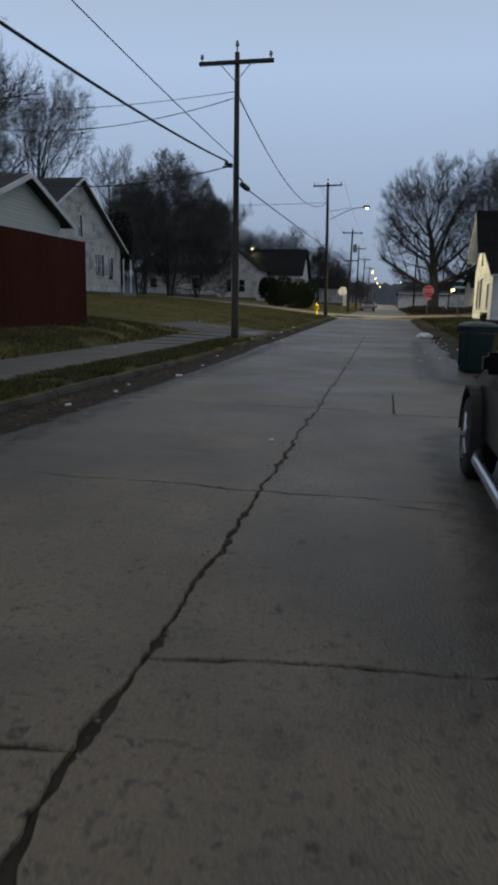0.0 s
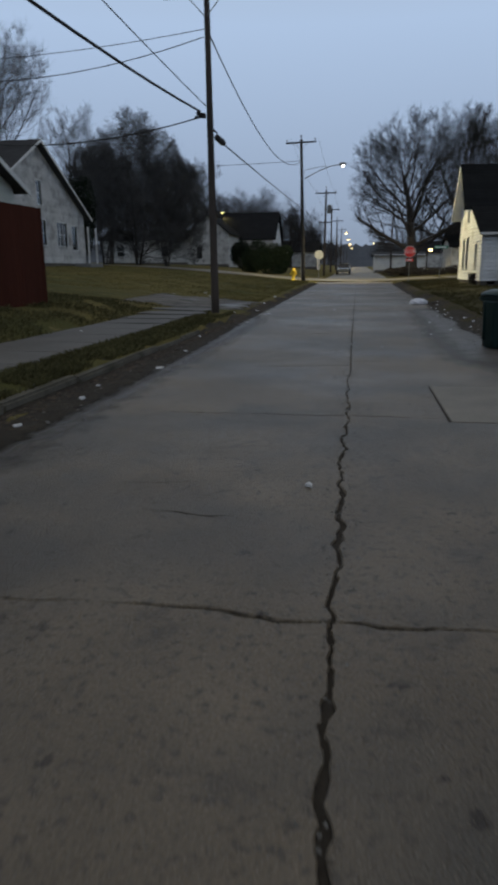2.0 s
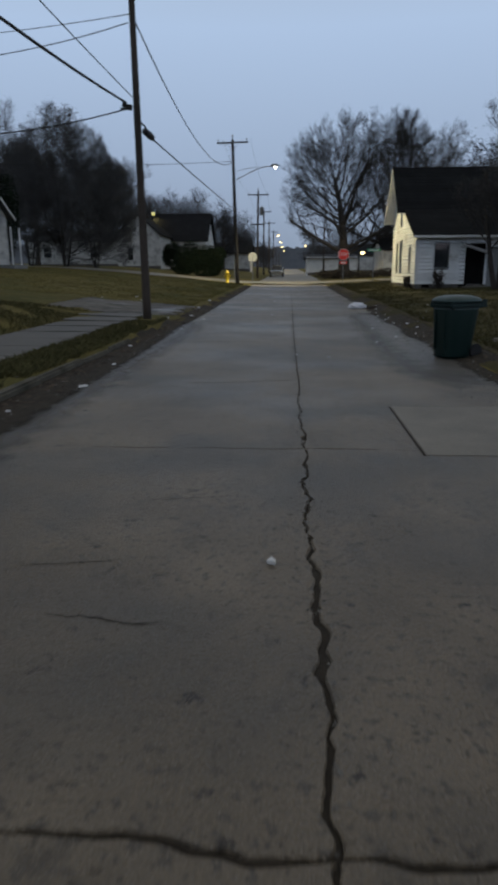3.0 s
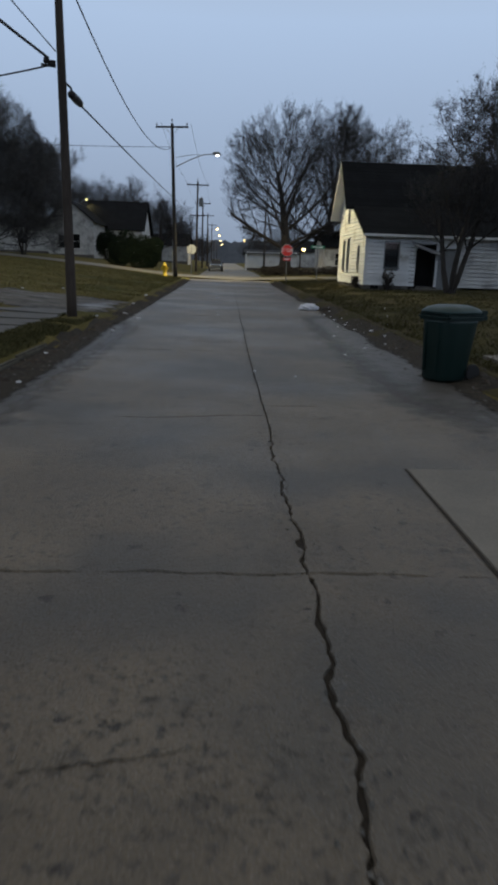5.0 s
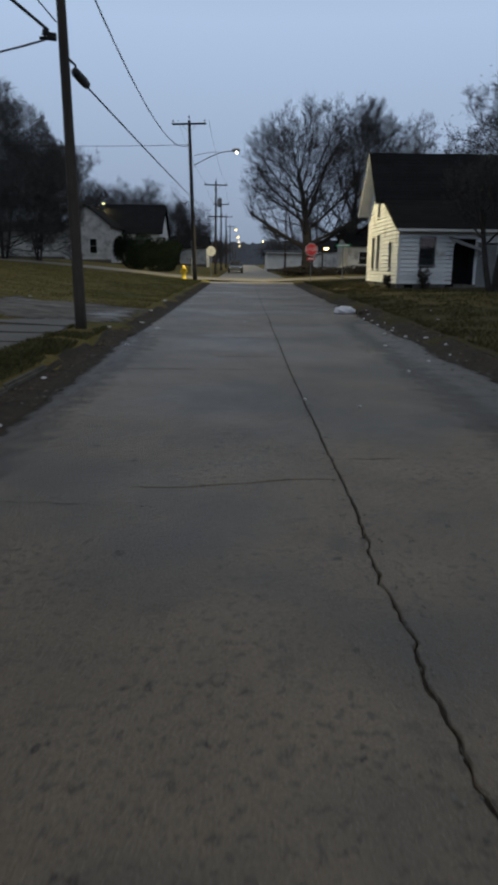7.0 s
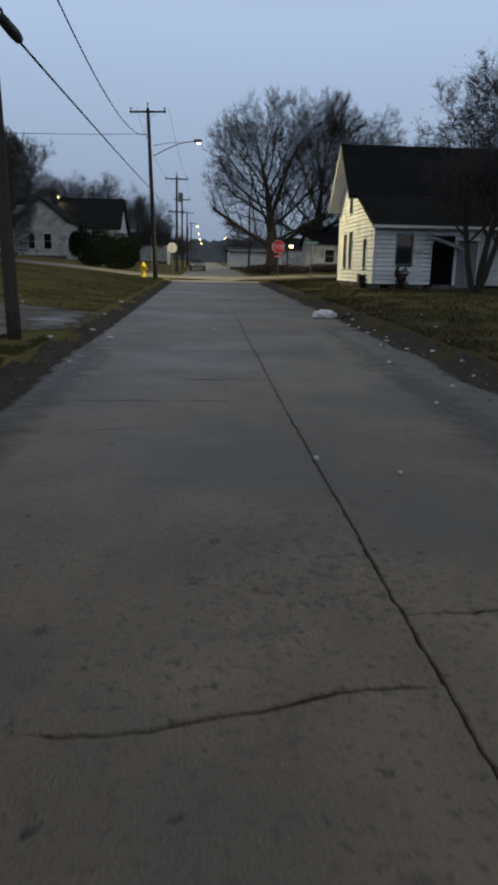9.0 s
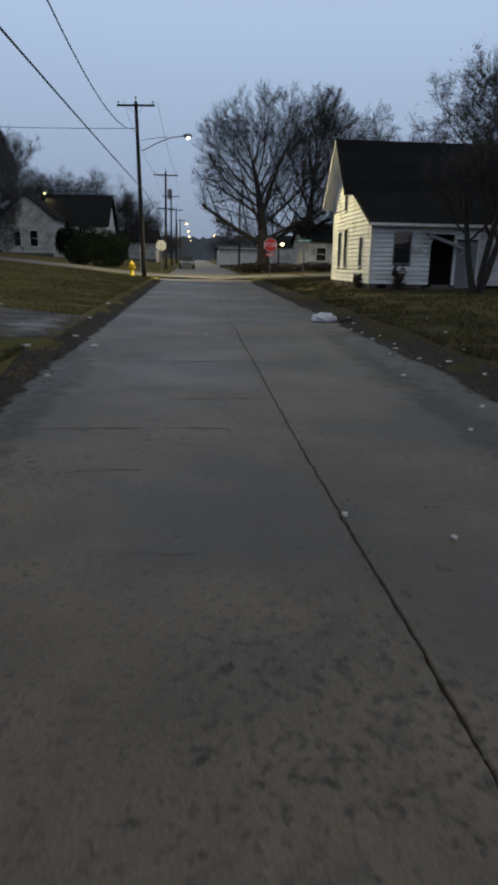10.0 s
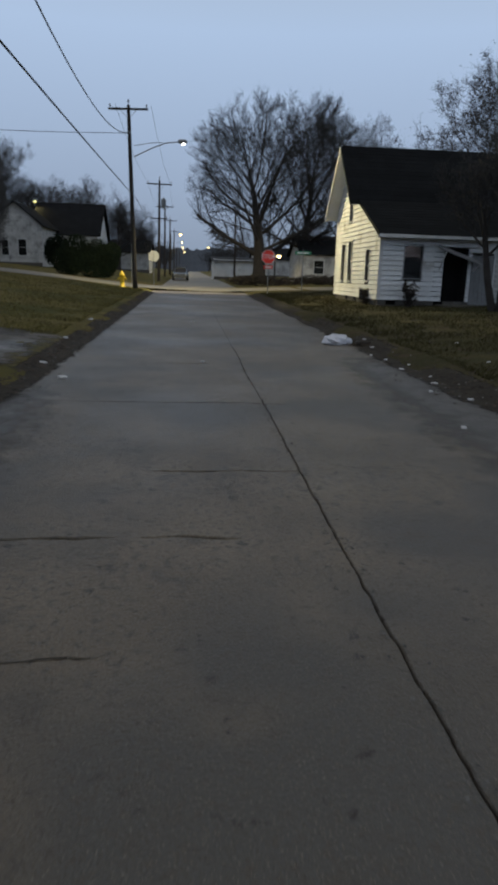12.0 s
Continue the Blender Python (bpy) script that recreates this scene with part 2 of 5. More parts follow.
M["bag_white"] = mat("white_plastic_bag", (0.6, 0.61, 0.66), 0.4, vary=0.15, scale=8, fine=40, bump=0.4)
M["litter"] = mat("pale_litter", (0.55, 0.55, 0.55), 0.7, vary=0.2, scale=9, fine=50, island=0.3)
M["stone"] = mat("gutter_stones", (0.13, 0.125, 0.115), 0.85, vary=0.3, scale=8, fine=50, island=0.5)
M["leafmat"] = mat("rotting_leaves", (0.05, 0.037, 0.026), 0.8, vary=0.4, scale=8, fine=50, bump=0, island=0.6)
M["lamp_white"] = mat("lit_lens_cool", (0.8, 0.8, 0.8), 0.4, vary=0, bump=0, emit=(1.0, 0.95, 0.82), emit_power=25)
M["lamp_warm"] = mat("lit_lens_warm", (0.8, 0.7, 0.5), 0.4, vary=0, bump=0, emit=(1.0, 0.72, 0.28), emit_power=9)
M["lamp_yellow"] = mat("lit_lens_yellow", (0.8, 0.7, 0.3), 0.4, vary=0, bump=0, emit=(1.0, 0.85, 0.25), emit_power=5)


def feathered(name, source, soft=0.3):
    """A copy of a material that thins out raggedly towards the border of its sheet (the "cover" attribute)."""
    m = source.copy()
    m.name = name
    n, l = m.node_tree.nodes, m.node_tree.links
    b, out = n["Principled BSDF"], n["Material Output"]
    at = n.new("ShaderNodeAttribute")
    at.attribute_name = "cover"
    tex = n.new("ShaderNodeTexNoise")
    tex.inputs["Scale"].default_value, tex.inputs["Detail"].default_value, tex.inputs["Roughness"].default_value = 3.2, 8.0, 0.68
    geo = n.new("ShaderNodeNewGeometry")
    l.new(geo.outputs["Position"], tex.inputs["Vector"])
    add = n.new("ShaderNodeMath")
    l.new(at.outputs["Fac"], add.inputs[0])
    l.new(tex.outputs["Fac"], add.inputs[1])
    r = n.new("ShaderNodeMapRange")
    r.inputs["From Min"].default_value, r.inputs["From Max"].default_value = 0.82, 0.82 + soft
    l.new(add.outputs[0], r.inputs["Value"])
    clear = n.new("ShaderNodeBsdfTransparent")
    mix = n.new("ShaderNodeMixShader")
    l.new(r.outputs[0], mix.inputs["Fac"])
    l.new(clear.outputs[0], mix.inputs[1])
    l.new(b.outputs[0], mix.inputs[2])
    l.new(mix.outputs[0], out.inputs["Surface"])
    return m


M["dirt_soft"] = feathered("wet_gutter_dirt_thinning", M["dirt"], 0.22)
M["drive_soft"] = feathered("wet_drive_crumbling", M["drive"], 0.25)
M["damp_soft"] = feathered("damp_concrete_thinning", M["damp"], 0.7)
# light blue-grey base colour carries the haze over the woods
M["distance"] = mat("hazed_distant_woods", (0.15, 0.16, 0.18), 1.0, vary=0.2, scale=0.05, fine=0.5, bump=0)


# ---- mesh helpers ----
class Mesh:
    """Collects vertices and faces of one mesh."""

    def __init__(self):
        self.v, self.f = [], []

    def add(self, verts, faces):
        k = len(self.v)
        self.v.extend([tuple(p) for p in verts])
        self.f.extend([tuple(i + k for i in q) for q in faces])
        return self

    def hexa(self, c):
        return self.add(c, [(0, 3, 2, 1), (4, 5, 6, 7), (0, 1, 5, 4), (1, 2, 6, 5), (2, 3, 7, 6), (3, 0, 4, 7)])

    def box(self, x0, y0, z0, x1, y1, z1):
        return self.hexa([(x0, y0, z0), (x1, y0, z0), (x1, y1, z0), (x0, y1, z0), (x0, y0, z1), (x1, y0, z1), (x1, y1, z1), (x0, y1, z1)])

    def bevelled(self, x0, y0, z0, x1, y1, z1, r):
        bm = bmesh.new()
        bmesh.ops.create_cube(bm, size=1.0, matrix=Matrix.Translation(((x0 + x1) / 2, (y0 + y1) / 2, (z0 + z1) / 2)) @ Matrix.Diagonal((x1 - x0, y1 - y0, z1 - z0, 1)))
        bmesh.ops.bevel(bm, geom=bm.edges[:], offset=r, segments=2, affect="EDGES")
        return self.take(bm)

    def take(self, bm):
        bm.verts.index_update()
        self.add([v.co[:] for v in bm.verts], [[v.index for v in q.verts] for q in bm.faces])
        bm.free()
        return self

    def tube(self, path, radii, n=6, caps=True):
        path = [Vector(p) for p in path]
        k = len(self.v)
        for i, p in enumerate(path):
            d = (path[min(i + 1, len(path) - 1)] - path[max(i - 1, 0)]).normalized()
            a = d.orthogonal().normalized() if abs(d.z) > 0.95 else d.cross(Vector((0, 0, 1))).normalized()
            b = d.cross(a)
            r = radii[i] if isinstance(radii, (list, tuple)) else radii
            for j in range(n):
                t = 2 * math.pi * j / n
                self.v.append(tuple(p + a * (r * math.cos(t)) + b * (r * math.sin(t))))
        for i in range(len(path) - 1):
            for j in range(n):
                q, w = k + i * n + j, k + i * n + (j + 1) % n
                self.f.append((q, w, w + n, q + n))
        if caps:
            self.f.append(tuple(k + j for j in range(n))[::-1])
            e = k + (len(path) - 1) * n
            self.f.append(tuple(e + j for j in range(n)))
        return self

    def lathe(self, profile, n=16, at=(0, 0, 0), axis="z"):
        k = len(self.v)
        for r, h in profile:
            for j in range(n):
                t = 2 * math.pi * j / n
                p = (r * math.cos(t), r * math.sin(t), h)
                if axis == "x":
                    p = (h, r * math.cos(t), r * math.sin(t))
                elif axis == "y":
                    p = (r * math.cos(t), h, r * math.sin(t))
                self.v.append((p[0] + at[0], p[1] + at[1], p[2] + at[2]))
        for i in range(len(profile) - 1):
            for j in range(n):
                q, w = k + i * n + j, k + i * n + (j + 1) % n
                self.f.append((q, w, w + n, q + n))
        self.f.append(tuple(k + j for j in range(n))[::-1])
        e = k + (len(profile) - 1) * n
        self.f.append(tuple(e + j for j in range(n)))
        return self

    def data(self, name, material, smooth=False):
        me = bpy.data.meshes.new(name)
        me.from_pydata(self.v, [], self.f)
        me.materials.append(material)
        if smooth:
            me.polygons.foreach_set("use_smooth", [True] * len(me.polygons))
        me.update()
        return me


def part(name, mesh, material, parent=None, label="", smooth=False, at=None):
    ob = new(name, mesh.data(name, material, smooth) if isinstance(mesh, Mesh) else mesh)
    if at is not None:
        ob.matrix_basis = at
    if parent is not None:
        ob.parent = parent
    if label:
        ob["label"] = label
    return ob


def thing(name, m, label, category, group="", kind=""):
    ob = new(name)
    ob.empty_display_size = 0.2
    ob.matrix_world = m
    return tagged(ob, label, category, group, kind)


def lerp_table(x, table):
    xs, ys = [p[0] for p in table], [p[1] for p in table]
    return float(np.interp(x, xs, ys))


# ---- lie of the land ----
BREAK = 18.4


def road_z(y):
    return 0.0 if y < BREAK else min(0.0103 * (y - BREAK), 2.6)


LEFT_BANK = [(-60, 2.1), (-22, 1.6), (-15, 1.12), (-8.8, 0.68), (-7.6, 0.42), (-7.1, 0.2), (-5.3, 0.17), (-5.0, 0.19), (-4.52, 0.13), (-4.4, 0.0)]
LEFT_LAWN = [(-60, 2.1), (-22, 1.55), (-15, 1.05), (-9, 0.5), (-6.0, 0.2), (-4.5, 0.1), (-4.2, 0.0)]
RIGHT_SIDE = [(2.25, 0.0), (2.6, 0.1), (4.5, 0.2), (6.5, 0.32), (12, 0.45), (40, 0.9)]


def ground_z(x, y):
    base = road_z(y)
    if x < -4.2:
        k = min(max((y - 21.5) / 4.0, 0), 1)
        return base + lerp_table(x, LEFT_BANK) * (1 - k) + lerp_table(x, LEFT_LAWN) * k
    if x > 2.25:
        return base + lerp_table(x, RIGHT_SIDE)
    return base


# ---- ground ----
def build_ground():
    xs = [-1500, -700, -300, -150, -90] + [-60 + 4 * i for i in range(9)] + list(np.arange(-24, -9.2, 0.8)) + [-8.8, -8.4, -7.9, -7.6, -7.35, -7.1, -6.6, -6.0, -5.6, -5.3, -5.0, -4.8, -4.52, -4.4, -4.2,
          -4.0, 2.1, 2.25, 2.6, 3.0, 3.6, 4.5, 5.5, 6.5, 8, 10, 12, 16, 22, 30, 40, 70, 150, 300, 700, 1500]
    ys = [-600, -200, -60, -20, -8] + list(np.arange(-4, 64, 0.8)) + [64, 66, 68, 70, 72, 76, 80, 90, 100, 120, 150, 200, 280, 400, 700, 1500, 3000]
    m = Mesh()
    for y in ys:
        for x in xs:
            z = ground_z(x, y)
            if -4.05 < x < 2.15:
                z -= 0.12
            elif abs(x) < 40 and -5 < y < 62:
                near_walk = -7.6 < x < -4.1 and y < 31
                z += noise.noise(Vector((x * 0.5, y * 0.5, 0))) * (0.02 if near_walk else 0.06) + noise.noise(Vector((x * 1.7, y * 1.7, 3))) * 0.02
            m.v.append((float(x), float(y), z))
    w = len(xs)
    for j in range(len(ys) - 1):
        for i in range(w - 1):
            k = j * w + i
            m.f.append((k, k + 1, k + w + 1, k + w))
    land = part("ground", m, M["grass"], smooth=True)
    # right of the street the ground takes the shade-darkened lawn colour
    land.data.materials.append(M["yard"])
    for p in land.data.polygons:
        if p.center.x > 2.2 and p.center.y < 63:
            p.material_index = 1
    tagged(land, "yellowed winter lawn rising gently from the street", "lawn", kind="structure")


build_ground()


def strip(name, x_left, x_right, y0, y1, step, lift, material, label, category, wobble=0.0, seed=0, cols=4):
    """A sheet that lies on the land between two edges (functions or numbers)."""
    rng = random.Random(seed)
    m = Mesh()
    n = max(2, int((y1 - y0) / step))
    for j in range(n + 1):
        y = y0 + (y1 - y0) * j / n
        a = (x_left(y) if callable(x_left) else x_left) + wobble * (noise.noise(Vector((seed, y * 1.3, 1))) + 0.5 * noise.noise(Vector((seed, y * 4.7, 2))))
        b = (x_right(y) if callable(x_right) else x_right) + wobble * (noise.noise(Vector((seed, y * 1.3, 7))) + 0.5 * noise.noise(Vector((seed, y * 4.7, 9))))
        for i in range(cols + 1):
            x = a + (b - a) * i / cols
            m.v.append((x, y, ground_z(x, y) + lift))
    for j in range(n):
        for i in range(cols):
            k = j * (cols + 1) + i
            m.f.append((k, k + 1, k + cols + 2, k + cols + 1))
    return tagged(part(name, m, material, smooth=True), label, category, kind="structure")


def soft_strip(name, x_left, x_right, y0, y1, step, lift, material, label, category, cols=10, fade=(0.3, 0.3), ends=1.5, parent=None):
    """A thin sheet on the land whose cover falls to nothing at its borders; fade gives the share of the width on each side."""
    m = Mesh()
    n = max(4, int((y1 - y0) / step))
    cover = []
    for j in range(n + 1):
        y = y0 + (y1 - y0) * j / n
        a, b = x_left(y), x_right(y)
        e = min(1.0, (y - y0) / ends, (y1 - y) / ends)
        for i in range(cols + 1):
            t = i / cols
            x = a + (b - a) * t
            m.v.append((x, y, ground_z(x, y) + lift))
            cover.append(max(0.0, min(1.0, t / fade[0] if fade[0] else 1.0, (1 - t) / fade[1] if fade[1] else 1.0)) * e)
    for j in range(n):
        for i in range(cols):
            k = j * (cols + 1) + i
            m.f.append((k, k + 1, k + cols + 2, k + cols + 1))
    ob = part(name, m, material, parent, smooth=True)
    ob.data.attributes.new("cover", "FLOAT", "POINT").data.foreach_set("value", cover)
    if parent is None:
        return tagged(ob, label, category, kind="structure")
    ob["label"] = label
    return ob


# ---- road ----
road = thing("road", pose(0, 0, 0), "worn grey concrete street with a dark open centre joint", "street", kind="structure")
base = Mesh()
base.v = [(-4.16, -60, -0.018), (2.24, -60, -0.018), (2.24, BREAK, -0.018), (-4.16, BREAK, -0.018), (2.24, 64, road_z(64) - 0.018), (-4.16, 64, road_z(64) - 0.018)]
base.f = [(0, 1, 2, 3), (3, 2, 4, 5)]
part("road_base", base, M["tar"], road, "dark dirt in the joints")
CENTRE = -0.8


def centre_joint(y):
    rag = 1.0 if y < 13 else 0.35
    return CENTRE + 0.03 * noise.noise(Vector((0.2, y * 0.55, 5))) + rag * (0.045 * noise.noise(Vector((4.2, y * 2.6, 5))) + 0.026 * noise.noise(Vector((7.2, y * 7.5, 5))))


def joint_half(y):
    wide = 0.016 if y < 9.5 else (0.012 if y < 24 else (0.009 if y < 30 else 0.0015))
    spall = 0.055 * max(0.0, noise.noise(Vector((3, y * 3.4, 8))) - 0.3) + 0.03 * max(0.0, noise.noise(Vector((5, y * 11, 8))) - 0.25)
    wedge = 0.04 * math.exp(-((y - 2.8) / 0.13) ** 2) + 0.03 * math.exp(-((y - 2.1) / 0.12) ** 2) + 0.02 * math.exp(-((y - 7.0) / 0.5) ** 2) + 0.014 * math.exp(-((y - 4.7) / 0.4) ** 2)
    spall += wedge * (0.4 + abs(noise.noise(Vector((2, y * 6, 3)))) * 1.4)
    return wide * (0.45 + 0.9 * abs(noise.noise(Vector((9, y * 1.1, 2))))) + (spall if y < 11 else 0.25 * spall)


# open stretches of the cross joints: from x, to x, half width; the rest is closed
SPANS = {
    2.65: [(-2.6, -0.7, 0.018)],
    3.2: [(-0.9, 0.95, 0.015)],
    5.75: [(-2.6, -1.9, 0.01), (-1.9, 0.15, 0.017), (0.2, 1.2, 0.011)],
    10.03: [(-2.75, -1.95, 0.015), (-1.9, -0.1, 0.016), (-0.05, 0.26, 0.013)],
    13.9: [(-2.35, -0.8, 0.02)],
    14.45: [(-0.8, -0.1, 0.011)],
    19.4: [(-3.9, -2.2, 0.018), (-2.1, -1.4, 0.022)],
    20.85: [(-2.1, -0.75, 0.018)],
    23.8: [(-3.9, -2.2, 0.014), (-2.2, -0.4, 0.02)],
    27.4: [(-2.2, -1.2, 0.016)],
}


def joint_gap(x, y):
    g = 0.0
    for a, b, w in SPANS.get(y, ()):
        g = max(g, w * max(0.0, min(1.0, (x - a) / 0.2, (b - x) / 0.2)))
    return g * (0.35 + 1.5 * abs(noise.noise(Vector((x * 2.7, y, 1)))) + 1.2 * max(0.0, noise.noise(Vector((x * 7.0, y, 9))) - 0.2))


def cross_joint(x, y):
    if y not in SPANS:
        return y
    bow = -0.2 * min(1.0, max(0.0, (-1.1 - x) / 1.0)) if y == 13.9 else (0.16 * max(0.0, x + 0.8) if y == 3.2 else 0.0)
    return y + bow + 0.09 * noise.noise(Vector((x * 0.9, y, 2))) + 0.035 * noise.noise(Vector((x * 3.4, y, 4))) + 0.012 * noise.noise(Vector((x * 13, y, 4)))


def slab(x_side, y0, y1, seed, fine):
    """One concrete slab with worn, ragged edges where its joints stand open."""
    step = 0.03 if fine else 0.35
    ring = []
    left = x_side < 0
    ny, nx = max(2, int((y1 - y0) / step)), int(3.3 / step)

    def y_low(x):
        return cross_joint(x, y0) + joint_gap(x, y0)

    def y_high(x):
        return cross_joint(x, y1) - joint_gap(x, y1)

    def ragged(y, k):
        return (0.014 * noise.noise(Vector((k * 11, y * 11, k))) + 0.012 * noise.noise(Vector((k * 27, y * 27, k)))) * (1.0 if y < 13 else 0.45)

    def x_at_left(y):
        return -4.12 + 0.05 * noise.noise(Vector((1, y * 0.8, 3))) if left else centre_joint(y) + joint_half(y) + ragged(y, 1)

    def x_at_right(y):
        return centre_joint(y) - joint_half(y) + ragged(y, 2) if left else 2.22 + 0.05 * noise.noise(Vector((5, y * 0.8, 3)))

    a0, a1 = x_at_left(y0), x_at_right(y0)
    b0, b1 = x_at_left(y1), x_at_right(y1)
    for i in range(nx):
        x = a0 + (a1 - a0) * i / nx
        ring.append((x, y_low(x), joint_gap(x, y0)))
    for i in range(ny):
        y = y_low(a1) + (y_high(b1) - y_low(a1)) * i / ny
        ring.append((x_at_right(y), y, 0.01 if left else 0.0))
    for i in range(nx):
        x = b1 + (b0 - b1) * i / nx
        ring.append((x, y_high(x), joint_gap(x, y1)))
    for i in range(ny):
        y = y_high(b0) + (y_low(a0) - y_high(b0)) * i / ny
        ring.append((x_at_left(y), y, 0.0 if left else 0.01))
    m = Mesh()
    n = len(ring)
    cx, cy = (a0 + a1) / 2, (y0 + y1) / 2
    for dz, inset in ((0.0, 0.006), (-0.008, 0.0), (-0.06, 0.0)):
        for x, y, g in ring:
            k = min(1.0, g / 0.008) * inset
            m.v.append((x + (k if x < cx else -k), y + (k if y < cy else -k), road_z(y) + dz))
    m.f.append(tuple(range(n)))
    for k in (0, n):
        for i in range(n):
            j = (i + 1) % n
            m.f.append((k + i, k + n + i, k + n + j, k + j))
    part("slab", m, M["slab"], road)


LEFT_JOINTS = [-11.4, -7.2, -3.0, 0.6, 2.65, 5.75, 10.03, 13.9, BREAK, 19.4, 20.85, 23.8, 27.4, 31.0, 35.2, 39.5, 44.0, 48.5, 53.0, 58.0, 63.2]
RIGHT_JOINTS = [-11.4, -7.2, -3.0, 0.6, 3.2, 5.75, 10.03, 14.45, BREAK, 23.8, 27.4, 31.0, 35.2, 39.5, 44.0, 48.5, 53.0, 58.0, 63.2]
for side, joints in ((-1, LEFT_JOINTS), (1, RIGHT_JOINTS)):
    for j in range(len(joints) - 1):
        slab(side, joints[j], joints[j + 1], j * 2 + (side > 0), -1 < joints[j] < 24)
patch_m = Mesh()
patch_m.bevelled(0.25, 9.86, -0.03, 2.3, 12.0, 0.006, 0.004)
part("patch_slab", patch_m, M["patch"], road, "paler newer concrete patch")
crack_m = Mesh()
crack_m.v = [(0.215, 9.84, 0.0035), (0.245, 9.84, 0.0035), (0.245, 12.0, 0.0035), (0.225, 12.0, 0.0035)]
crack_m.f = [(0, 1, 2, 3)]
part("patch_joint", crack_m, M["tar"], road)



def crack(x0, y0, x1, y1, w, seed):
    """A short wandering crack filled with dirt, as a thin dark seam."""
    m = Mesh()
    n = 26
    for i in range(n + 1):
        t = i / n
        x = x0 + (x1 - x0) * t
        y = y0 + (y1 - y0) * t + 0.05 * noise.noise(Vector((t * 4, seed, 1))) + 0.018 * noise.noise(Vector((t * 15, seed, 2)))
        h = w * min(1, t * 5, (1 - t) * 5) * (0.3 + 1.3 * abs(noise.noise(Vector((t * 9, seed, 3))))) + 0.0006
        z = road_z(y) + 0.0035
        m.v.extend([(x, y - h, z), (x, y + h, z)])
    for i in range(n):
        m.f.append((2 * i, 2 * i + 2, 2 * i + 3, 2 * i + 1))
    part("crack", m, M["tar"], road)


for i, spec in enumerate(((0.05, 5.62, 0.55, 5.55, 0.012), (-2.1, 7.0, -1.4, 6.9, 0.007), (-2.4, 7.5, -1.8, 7.6, 0.006), 
                          (-3.4, 13.4, -2.5, 13.3, 0.006), (-2.2, 26.0, -1.3, 26.2, 0.012), (0.3, 16.2, 0.9, 16.25, 0.005),
                          (-2.9, 18.0, -2.1, 18.1, 0.008), (-2.5, 16.55, -1.7, 16.4, 0.004), (-1.9, 8.6, -1.3, 8.7, 0.005))):
    crack(*spec, i)

# darker sheet along the right of the street, thinning towards the middle
soft_strip("damp_strip", lambda y: 0.25, lambda y: 2.2, -4, 9.8, 0.15, 0.0045, M["damp_soft"], "darker strip where cars park", "stain", fade=(0.35, 0), parent=road)
soft_strip("damp_strip", lambda y: 0.2 + 0.02 * (y - 12), lambda y: 2.2, 12.2, 30, 0.15, 0.0045, M["damp_soft"], "darker damp edge of the street", "stain", fade=(0.6, 0), ends=3, parent=road)
soft_strip("damp_strip", lambda y: -4.1, lambda y: -3.0, 1, 26, 0.15, 0.0045, M["damp_soft"], "darker damp edge of the street", "stain", fade=(0, 0.75), ends=3, parent=road)
strip("cross_street", -160, 160, 63.4, 70.6, 1.2, 0.03, M["far_road"], "pale concrete side street crossing under the street lamp", "street", cols=60)
strip("road_beyond", -3.9, 2.3, 70.6, 420, 8, 0.05, M["far_road"], "street going on into the distance under lamps", "street")
strip("road_behind", -4.1, 2.2, -60, -11.4, 6, 0.0, M["far_road"], "street behind", "street")

# gutters, verge and drive
soft_strip("gutter_dirt", lambda y: -4.46 - 0.4 * min(1, max(0, (y - 16) / 8)) ** 1.5 * (y < 24.5), lambda y: -3.45 - 0.25 * min(1, max(0, (y - 12) / 12)), -4, 61, 0.12, 0.008, M["dirt_soft"], "wet dark dirt and leaves along the kerb", "gutter", fade=(0.02, 0.6))
soft_strip("gutter_verge", lambda y: 1.72 + 0.2 * noise.noise(Vector((2, y * 0.5, 1))), lambda y: 2.85, -4, 60, 0.12, 0.009, M["dirt_soft"], "muddy leaf-strewn edge of the street", "gutter", fade=(0.55, 0.3))
soft_strip("driveway", lambda y: -8.9, lambda y: -3.5, 24.5, 31.8, 0.12, 0.014, M["drive_soft"], "wet broken concrete drive crossing the verge", "driveway", cols=40, fade=(0.08, 0.45), ends=1.4)


def kerb_run(y0, y1):
    run = thing("kerb", pose(0, 0, 0), "low worn concrete kerb half buried in dirt", "kerb", kind="structure")
    rng = random.Random(4)
    y = y0
    while y < y1:
        L = rng.uniform(1.6, 2.4)
        m = Mesh()
        m.bevelled(-0.1, 0.006, -0.16, 0.08, L - 0.006, 0.075, 0.03)
        part("kerb_stone", m, M["kerb"], run, at=pose(-4.48 - 0.4 * max(0.0, (y - 16) / 8) ** 1.5 + rng.uniform(-0.015, 0.015), y, ground_z(-4.52, y) - 0.085 + rng.uniform(-0.03, 0.015), rng.uniform(-0.3, 0.3), rng.uniform(-4, 4), 0))
        y += L


kerb_run(-2, 23.4)

walk_way = thing("sidewalk", pose(0, 0, 0), "grey concrete sidewalk of square slabs beside the verge", "sidewalk", kind="structure")
y = -3.0
k = 0
